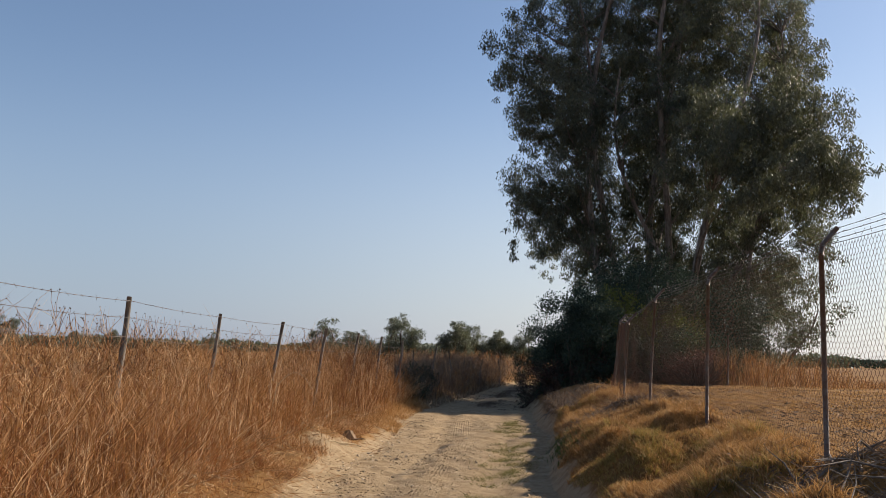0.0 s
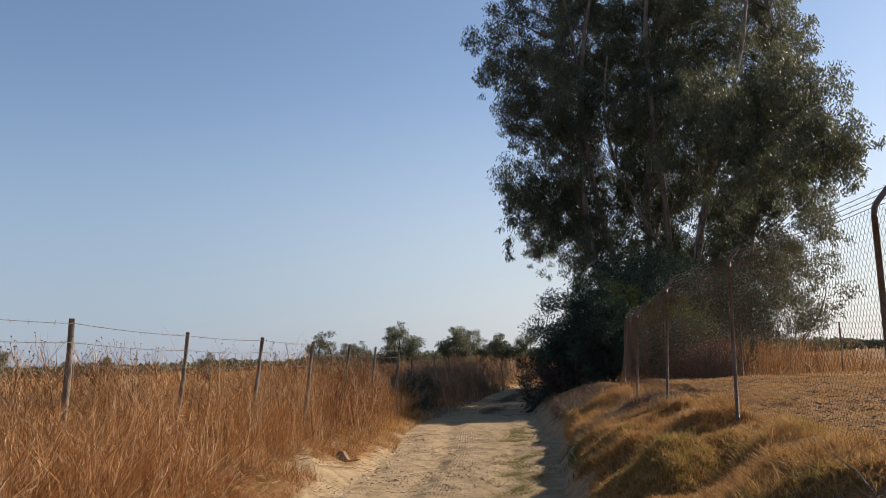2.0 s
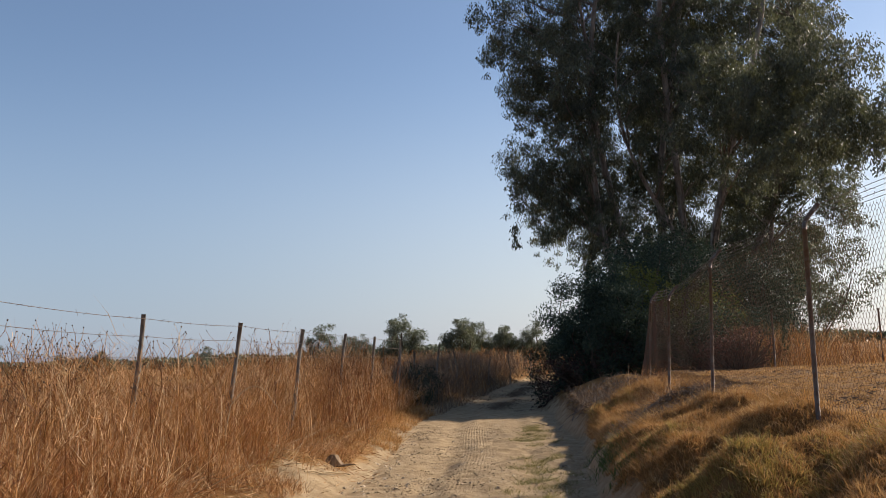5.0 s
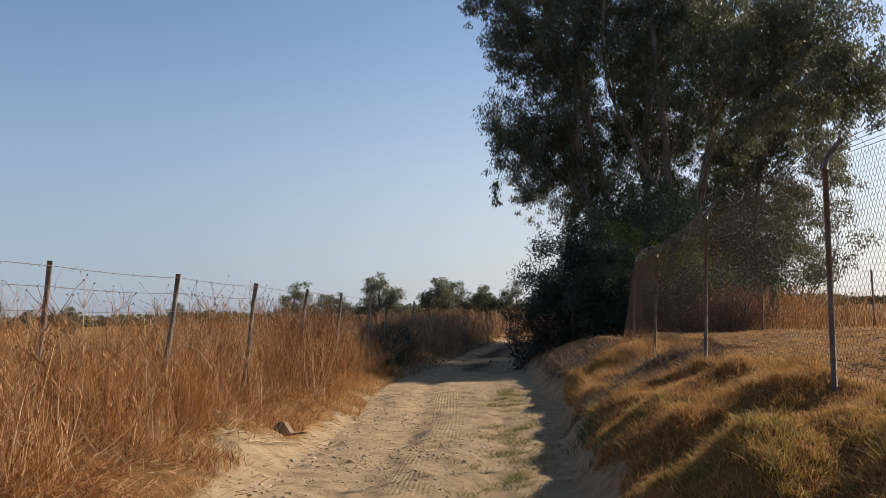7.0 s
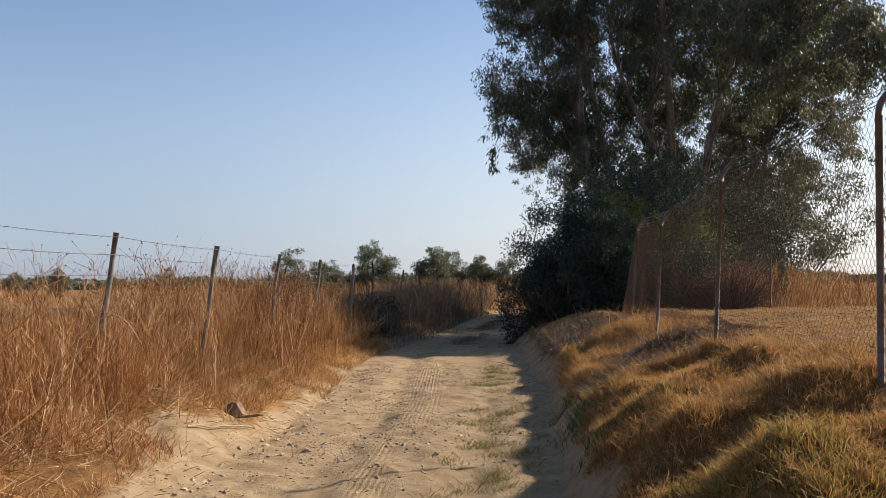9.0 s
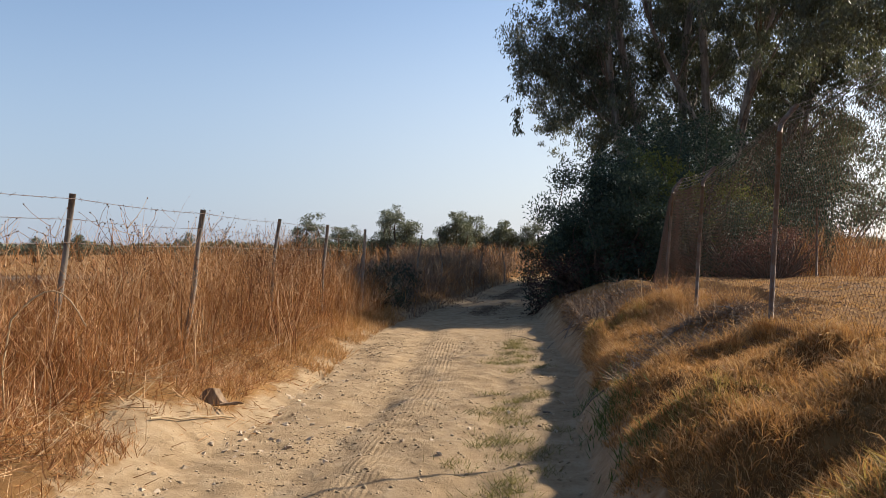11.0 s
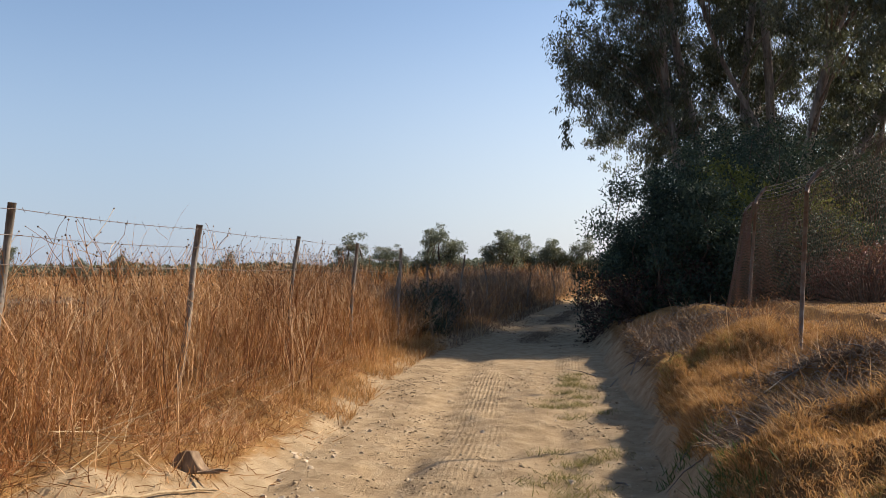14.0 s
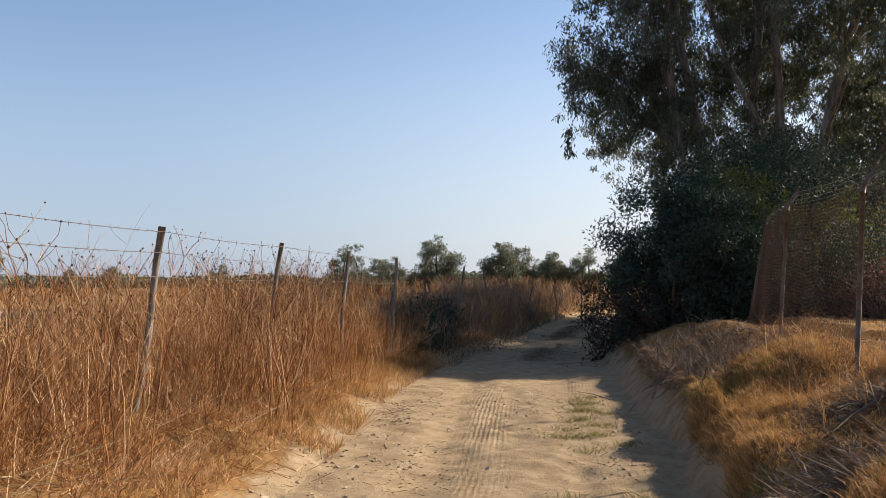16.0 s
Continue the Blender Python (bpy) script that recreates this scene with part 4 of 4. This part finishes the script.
bag, heads = Bag(), Bag()
for yy in np.arange(6.2, 24, 0.6):
    xx = float(np.interp(yy, [p[1] for p in left_posts], [p[0] for p in left_posts]))
    for _ in range(3):
        if vnoise(xx, yy, 1.3, 71) < 0.4:
            continue
        fx, fy = xx + rng.normal() * 0.45 - 0.3, yy + rng.normal() * 0.3
        seed_weed(np.array([fx, fy, float(land(fx, fy))]), rng.uniform(1.05, 1.5), 8, bag, heads)
top = tagged(part("seed_head_weeds", bag.mesh("seed_head_weeds", M_weed)), "tall forking dry weeds with round seed heads along the fence", "dry weeds", kind="stuff")
tagged(part("seed_heads", heads.mesh("seed_heads", M_seed), top, "small dark round seed heads"), kind="stuff")

# ---- small growth and litter on the ground ----
def strewn(name, x, y, L, w, mat, label, category, lift=0.012, rise=0.25):
    n = len(x)
    a = rng.uniform(0, 2 * np.pi, n)
    base = on_land(x, y, lift)
    tip = base + np.stack([np.cos(a) * L, np.sin(a) * L, rng.uniform(0, rise, n) * L], 1)
    tip[:, 2] = np.maximum(tip[:, 2], land(tip[:, 0], tip[:, 1]) + 0.006)
    V, F = ribbons(base, tip, np.zeros((n, 3)), w, 2)
    return tagged(part(name, make_mesh(name, V, F, mat)), label, category, kind="stuff")


n = 34000
y = rng.uniform(5, 26, n)
d = rng.uniform(-0.15, 2.6, n) ** 1.0
x = left_edge(y) - d
keep = rng.uniform(size=n) < np.clip(0.15 + d * 0.7, 0, 1) * (0.3 + vnoise(x, y, 0.7, 51))
keep &= 1.3 * np.exp(-((x + 1.7) / 0.6) ** 4 - ((y - 13.1) / 1.4) ** 4) < rng.uniform(0.1, 1.5, n)
strewn("fallen_straw", x[keep], y[keep], rng.uniform(0.05, 0.28, keep.sum()), 0.0055, M_weed, "fallen dry straw and stalks under the weeds", "straw", 0.01, 0.5)

# long pale stalks fallen over on the verge
n = 620
y = rng.uniform(7, 22, n)
x = left_edge(y) - rng.uniform(0.7, 2.0, n)
strewn("fallen_stalks", x, y, rng.uniform(0.3, 0.95, n), 0.0065, M_stick, "long pale stalks fallen over at the foot of the weeds", "straw", 0.03, 0.5)

# low dry undergrowth along the left verge
n = 50000
y = rng.uniform(5, 26, n)
d = rng.uniform(0.35, 2.6, n)
x = left_edge(y) - d
keep = vnoise(x, y, 0.5, 52) * 0.6 + vnoise(x, y, 1.4, 53) * 0.4 > 0.52 - 0.12 * np.clip(d - 0.5, 0, 1.2)
keep &= np.exp(-((x + 1.75) / 0.6) ** 2 - ((y - 13.9) / 0.6) ** 2) < 0.35
x, y = x[keep], y[keep]
L = rng.uniform(0.08, 0.3, len(x)) * np.clip(0.5 + (left_edge(y) - x) * 0.5, 0.5, 1.2)
base = on_land(x, y, -0.01)
tip = base + np.concatenate([rng.normal(size=(len(x), 2)) * 0.5 * L[:, None], (L * rng.uniform(0.4, 1, len(x)))[:, None]], 1)
V, F = ribbons(base, tip, rng.normal(size=(len(x), 3)) * 0.06 * L[:, None], 0.006, 2)
tagged(part("verge_undergrowth", make_mesh("verge_undergrowth", V, F, M_weed)), "low tangled dry undergrowth on the verge", "dry grass", kind="stuff")

# yellow-green grass at the end of the verge
n = 9000
y = rng.uniform(17.5, 25.5, n)
x = left_edge(y) - rng.uniform(-0.1, 1.1, n)
keep = vnoise(x, y, 0.5, 54) > 0.42
x, y = x[keep], y[keep]
L = rng.uniform(0.08, 0.24, len(x))
base = on_land(x, y, -0.01)
tip = base + np.concatenate([rng.normal(size=(len(x), 2)) * 0.45 * L[:, None], (L * 0.85)[:, None]], 1)
V, F = ribbons(base, tip, np.zeros((len(x), 3)), 0.007, 2)
tagged(part("verge_grass", make_mesh("verge_grass", V, F, M_grass)), "yellowing short grass beside the track", "grass", kind="stuff")

# green tufts between the wheel marks
tuft_xy = []
for yy in np.arange(7, 21.5, 0.16):
    if vnoise(0.0, yy, 0.9, 72) > 0.36:
        tuft_xy.append((right_edge(yy) - 0.72 + rng.normal() * 0.2, yy + rng.normal() * 0.12))
tuft_xy = np.array(tuft_xy)
c = np.repeat(tuft_xy, 95, axis=0) + rng.normal(size=(len(tuft_xy) * 95, 2)) * np.array([0.1, 0.08])
L = rng.uniform(0.02, 0.10, len(c))
base = on_land(c[:, 0], c[:, 1], -0.005)
tip = base + np.concatenate([rng.normal(size=(len(c), 2)) * 0.6 * L[:, None], (L * 0.8)[:, None]], 1)
V, F = ribbons(base, tip, np.zeros((len(c), 3)), 0.0055, 2)
tagged(part("track_grass", make_mesh("track_grass", V, F, M_green)), "low green-brown grass tufts on the track", "grass", kind="stuff")

c = np.repeat(np.array([(2.02, 13.8), (2.12, 14.05), (2.0, 13.5), (2.2, 15.2), (1.9, 12.2)]), 210, axis=0)
c = c + rng.normal(size=c.shape) * np.array([0.12, 0.16])
L = rng.uniform(0.04, 0.13, len(c))
base = on_land(c[:, 0], c[:, 1], -0.005)
tip = base + np.concatenate([rng.normal(size=(len(c), 2)) * 0.45 * L[:, None], (L * 0.85)[:, None]], 1)
V, F = ribbons(base, tip, np.zeros((len(c), 3)), 0.008, 2)
tagged(part("green_weeds", make_mesh("green_weeds", V, F, M_greenweed)), "low dark green weeds at the foot of the bank", "weeds", kind="stuff")

# dead leaves and twigs on the bank
n = 30000
which = rng.integers(0, 6, n)
cxy = np.array([(2.45, 14.72), (3.6, 16.0), (3.0, 5.7), (3.3, 20.8), (3.0, 14.8), (3.6, 22.2)])[which]
sxy = np.array([(0.45, 0.22), (0.35, 0.35), (0.6, 0.8), (0.65, 0.9), (0.4, 0.25), (0.7, 1.1)])[which]
p = cxy + rng.normal(size=(n, 2)) * sxy
p = p[(p[:, 0] > right_edge(p[:, 1]) + 0.25) & (p[:, 0] < 5.2)]
strewn("dead_leaf_litter", p[:, 0], p[:, 1], rng.uniform(0.025, 0.07, len(p)), 0.014, M_litter, "dry grey-brown leaf litter on the bank", "leaf litter", 0.012, 0.6)
p2 = p[::7]
strewn("fallen_twigs", p2[:, 0], p2[:, 1], rng.uniform(0.1, 0.38, len(p2)), 0.0055, M_litter, "dry broken twigs lying on the bank", "twigs", 0.02, 0.8)
n = 650
y = rng.uniform(19.2, 24, n)
x = right_edge(y) + rng.uniform(0.45, 1.5, n)
L = rng.uniform(0.08, 0.34, n)
base = on_land(x, y, -0.01)
V, F = ribbons(base, base + np.stack([rng.normal(size=n) * 0.12, rng.normal(size=n) * 0.12, L], 1), np.zeros((n, 3)), 0.012, 2)
tagged(part("dry_stems", make_mesh("dry_stems", V, F, M_litter)), "pale upright dry stems on the bank crest", "dry stems", kind="stuff")

# leaf bits and straw trodden into the track
n = 5000
y = rng.uniform(7, 22, n)
x = left_edge(y) + 0.45 + rng.normal(size=n) * 0.45
keep = (vnoise(x, y, 0.55, 73) > 0.55) & (x < right_edge(y))
strewn("trodden_leaf_bits", x[keep], y[keep], rng.uniform(0.01, 0.04, keep.sum()), 0.009, M_litter, "bits of dead leaf and straw trodden into the sand", "leaf litter", 0.004, 0.3)

n = 650
which = rng.integers(0, 4, n)
p = np.array([(3.75, 17.2), (4.25, 20.7), (3.45, 15.6), (4.0, 18.9)])[which] + rng.normal(size=(n, 2)) * np.array([(0.35, 0.45), (0.4, 0.5), (0.35, 0.5), (0.35, 0.6)])[which]
V, F = weeds(p[:, 0], p[:, 1], rng.uniform(0.08, 0.42, n), 5, 2.0, 0.006)
tagged(part("dry_scrub", make_mesh("dry_scrub", V, F, M_weed)), "scraggly brown dry scrub at the foot of the fence", "dry weeds", kind="stuff")

# heaps of cut branches on the bank
def brush_heap(label, x0, y0, sx, sy, n, longest, lift):
    heap = tagged(new("brushwood_heap"), label, "brushwood")
    for k in range(n):
        c0 = np.array([x0 + rng.normal() * sx, y0 + rng.normal() * sy, 0])
        aa, ll = rng.uniform(0, 2 * np.pi), rng.uniform(0.3, 1.0) * longest
        e0 = c0 + np.array([math.cos(aa) * ll, math.sin(aa) * ll, 0])
        c0[2], e0[2] = float(land(c0[0], c0[1])) + 0.015, float(land(e0[0], e0[1])) + rng.uniform(0.02, lift)
        mid0 = (c0 + e0) / 2 + rng.normal(size=3) * 0.04 * longest
        thick = rng.uniform(0.6, 1.4)
        part("branch", make_mesh("branch", *tube([c0, mid0, e0], [0.008 * thick, 0.006 * thick, 0.002], 5), M_dead), heap)


brush_heap("heap of grey dry brushwood on the bank beside the fence", 2.95, 6.2, 0.5, 0.6, 110, 0.55, 0.2)
brush_heap("pale broken sticks and litter at a fence post", 3.62, 16.1, 0.3, 0.4, 26, 0.55, 0.12)
brush_heap("dry twigs scattered over leaf litter on the bank", 2.8, 14.75, 0.4, 0.25, 40, 0.45, 0.06)
brush_heap("grey twigs and stems on the bare bank crest", 3.2, 20.6, 0.45, 0.9, 40, 0.5, 0.16)

# dead leaves blown over the shaded bend, low dry grass along its middle
n = 5000
y = rng.uniform(25.5, 43, n)
mid_x = (left_edge(y) + right_edge(y)) / 2
x = mid_x + rng.uniform(-1.7, 1.7, n)
keep = (vnoise(x, y, 0.9, 74) > 0.66) | (np.abs(x - mid_x) > 1.25)
strewn("blown_leaves", x[keep], y[keep], rng.uniform(0.02, 0.06, keep.sum()), 0.022, M_litter, "dead leaves blown over the shaded bend", "leaf litter", 0.005, 0.2)
n = 7000
y = rng.uniform(26.5, 42, n)
x = (left_edge(y) + right_edge(y)) / 2 + 0.1 + rng.normal(size=n) * 0.2
keep = vnoise(x, y, 1.1, 75) > 0.4
x, y = x[keep], y[keep]
L = rng.uniform(0.03, 0.11, len(x))
base = on_land(x, y, -0.005)
V, F = ribbons(base, base + np.concatenate([rng.normal(size=(len(x), 2)) * 0.7 * L[:, None], (L * 0.7)[:, None]], 1), np.zeros((len(x), 3)), 0.007, 2)
tagged(part("track_grass", make_mesh("track_grass", V, F, M_litter)), "low brown grass between the wheel marks at the bend", "grass", kind="stuff")

# dark litter in streaks on the bare field
n = 16000
x, y = rng.uniform(3.9, 16, n), rng.uniform(7, 25, n)
keep = vnoise(x * 0.45 + 0.25 * y, y * 1.4, 0.7, 56) > 0.6
strewn("field_litter", x[keep], y[keep], rng.uniform(0.03, 0.13, keep.sum()), 0.016, M_litter, "brown litter lying in streaks on the bare field", "leaf litter", 0.008, 0.4)

# stubble on the bare field
n = 60000
x, y = rng.uniform(3.6, 16, n), rng.uniform(6, 25, n)
keep = vnoise(x, y, 0.8, 55) > 0.45
x, y = x[keep], y[keep]
L = rng.uniform(0.02, 0.09, len(x))
base = on_land(x, y, -0.005)
V, F = ribbons(base, base + np.concatenate([rng.normal(size=(len(x), 2)) * 0.8 * L[:, None], (0.6 * L)[:, None]], 1), np.zeros((len(x), 3)), 0.012, 2)
tagged(part("field_stubble", make_mesh("field_stubble", V, F, M_grass)), "sparse golden stubble on the bare field", "stubble", kind="stuff")

# ---- stones and clods ----
def pebble(r):
    d = rng.normal(size=(14, 3))
    bm = bmesh.new()
    for v in d / np.linalg.norm(d, axis=1)[:, None] * rng.uniform(0.75, 1.1, (14, 1)) * np.array([1, 0.8, 0.6]) * r:
        bm.verts.new(v)
    h = bmesh.ops.convex_hull(bm, input=bm.verts)
    bmesh.ops.delete(bm, geom=[g for g in h["geom_interior"] if isinstance(g, bmesh.types.BMVert)], context="VERTS")
    me = bpy.data.meshes.new("stone")
    bm.to_mesh(me)
    bm.free()
    me.materials.append(M_stone)
    return me


stone_kinds = [pebble(1.0) for _ in range(8)]
for k in range(240):
    y = 6.5 + 15 * rng.uniform() ** 0.9 if k < 140 else rng.normal() * 1.1 + 14.6
    if k % 3:
        x = float(left_edge(y)) + abs(rng.normal()) * 0.5 - 0.1
    else:
        x = rng.uniform(float(left_edge(y)), float(right_edge(y)))
    s = 0.012 + (0.028 if k < 140 else 0.036) * rng.uniform() ** 2.2
    ob = new("stone", stone_kinds[k % 8])
    ob.matrix_basis = pose(x, y, float(land(x, y)) + 0.1 * s, rng.uniform(0, 40), rng.uniform(0, 40), rng.uniform(0, 360)) @ Matrix.Scale(s, 4)
    tagged(ob, "small pale stone lying on the sandy track", "stone", "stones on the track")
bag = Bag()
for k in range(9000):
    y = rng.uniform(6, 23)
    x = rng.uniform(float(left_edge(y)) - 0.5, float(right_edge(y)))
    near_left = math.exp(-((x - float(left_edge(y)) - 0.45) / 0.4) ** 2)
    if vnoise(x, y, 0.8, 61) + 0.3 * near_left < 0.5:
        continue
    s = 0.004 + 0.02 * rng.uniform() ** 3
    g = rng.normal(size=(6, 3)) * 0.25 + np.array([[0, 0, 0.7], [1, 0, 0], [0, 1, 0], [-1, 0, 0], [0, -1, 0], [0, 0, -0.7]])
    bag.add(g * s + np.array([x, y, float(land(x, y))]), np.array([[0, 1, 2], [0, 2, 3], [0, 3, 4], [0, 4, 1], [5, 2, 1], [5, 3, 2], [5, 4, 3], [5, 1, 4]]))
tagged(part("earth_crumbs", bag.mesh("earth_crumbs", M_clod)), "crumbs of earth and grit on the track", "grit", kind="stuff")

# ---- broken board and cane on the verge ----
def board():
    """A folded shard of bark: a dark face, a slanting bright edge, and splinters at its foot."""
    top = tagged(new("bark_shard"), "broken brown shard of bark standing on the sandy verge", "bark")
    bm = bmesh.new()
    front = [(-0.10, 0, 0), (-0.095, 0.0, 0.09), (-0.06, 0.01, 0.145), (-0.01, 0.005, 0.17), (0.035, 0.0, 0.165), (0.06, -0.01, 0.11), (0.10, -0.02, 0.05), (0.15, -0.03, 0.0)]
    f = bm.faces.new([bm.verts.new(v) for v in front])
    ext = bmesh.ops.extrude_face_region(bm, geom=[f])
    bmesh.ops.translate(bm, verts=[v for v in ext["geom"] if isinstance(v, bmesh.types.BMVert)], vec=(0.06, 0.055, -0.01))
    bmesh.ops.recalc_face_normals(bm, faces=bm.faces)
    bmesh.ops.bevel(bm, geom=list(bm.edges), offset=0.005, segments=1, affect="EDGES")
    me = bpy.data.meshes.new("shard")
    bm.to_mesh(me)
    bm.free()
    me.materials.append(M_board)
    part("shard", me, top)
    for pts in (((0.10, -0.05, 0.012), (0.19, -0.09, 0.016), (0.27, -0.12, 0.010)), ((0.16, 0.0, 0.012), (0.24, -0.03, 0.02), (0.32, -0.05, 0.012))):
        part("splinter", make_mesh("splinter", *tube(pts, [0.012, 0.014, 0.005], 6), M_board), top)
    return top


bd = board()
bd.matrix_basis = pose(-1.63, 14.71, float(land(-1.63, 14.71)) - 0.015, -6, 0, 12)
cane_p = [(cx_, 13.73 + (14.67 - 13.73) * (cx_ - -1.84) / (-1.38 - -1.84) + 0.015 * math.sin(9 * cx_)) for cx_ in np.linspace(-1.84, -1.38, 7)]
cane_p = [(cx_, cy_, float(land(cx_, cy_)) + 0.028 + 0.01 * (k % 2)) for k, (cx_, cy_) in enumerate(cane_p)]
tagged(part("cane", make_mesh("cane", *tube(cane_p, [0.009, 0.011, 0.009, 0.011, 0.009, 0.010, 0.006], 7), M_stick)), "bleached broken cane lying on the sandy verge", "stick")
sx, sy = -3.12, 8.7
scrap = np.array([(-0.03, 0, 0.0), (0.035, 0.01, 0.01), (0.03, 0.03, 0.075), (-0.02, 0.035, 0.095), (-0.045, 0.02, 0.05), (0.0, 0.0, 0.05)])
scrap_f = np.array([[0, 1, 5], [1, 2, 5], [2, 3, 5], [3, 4, 5], [4, 0, 5]])
scrap_v = np.concatenate([scrap, scrap + np.array([0, 0.003, 0])]) + np.array([sx, sy, float(land(sx, sy))])
tagged(part("paper_scrap", make_mesh("paper_scrap", scrap_v, np.concatenate([scrap_f, scrap_f[:, ::-1] + 6]), M_paper)), "crumpled scrap of white paper under the weeds", "litter")
arch = [(-2.55 + 0.55 * s, 12.9 + 0.1 * math.sin(3 * s), 0.95 + 0.32 * math.sin(2.6 * s + 0.35)) for s in np.linspace(0, 1, 9)]
arch = [(-2.6, 12.9, float(land(-2.6, 12.9)) - 0.02), (-2.62, 12.9, 0.7)] + arch
tagged(part("bent_reed", make_mesh("bent_reed", *tube(arch, np.linspace(0.008, 0.004, len(arch)), 5), M_stick)), "pale reed bent over in an arch", "reed")
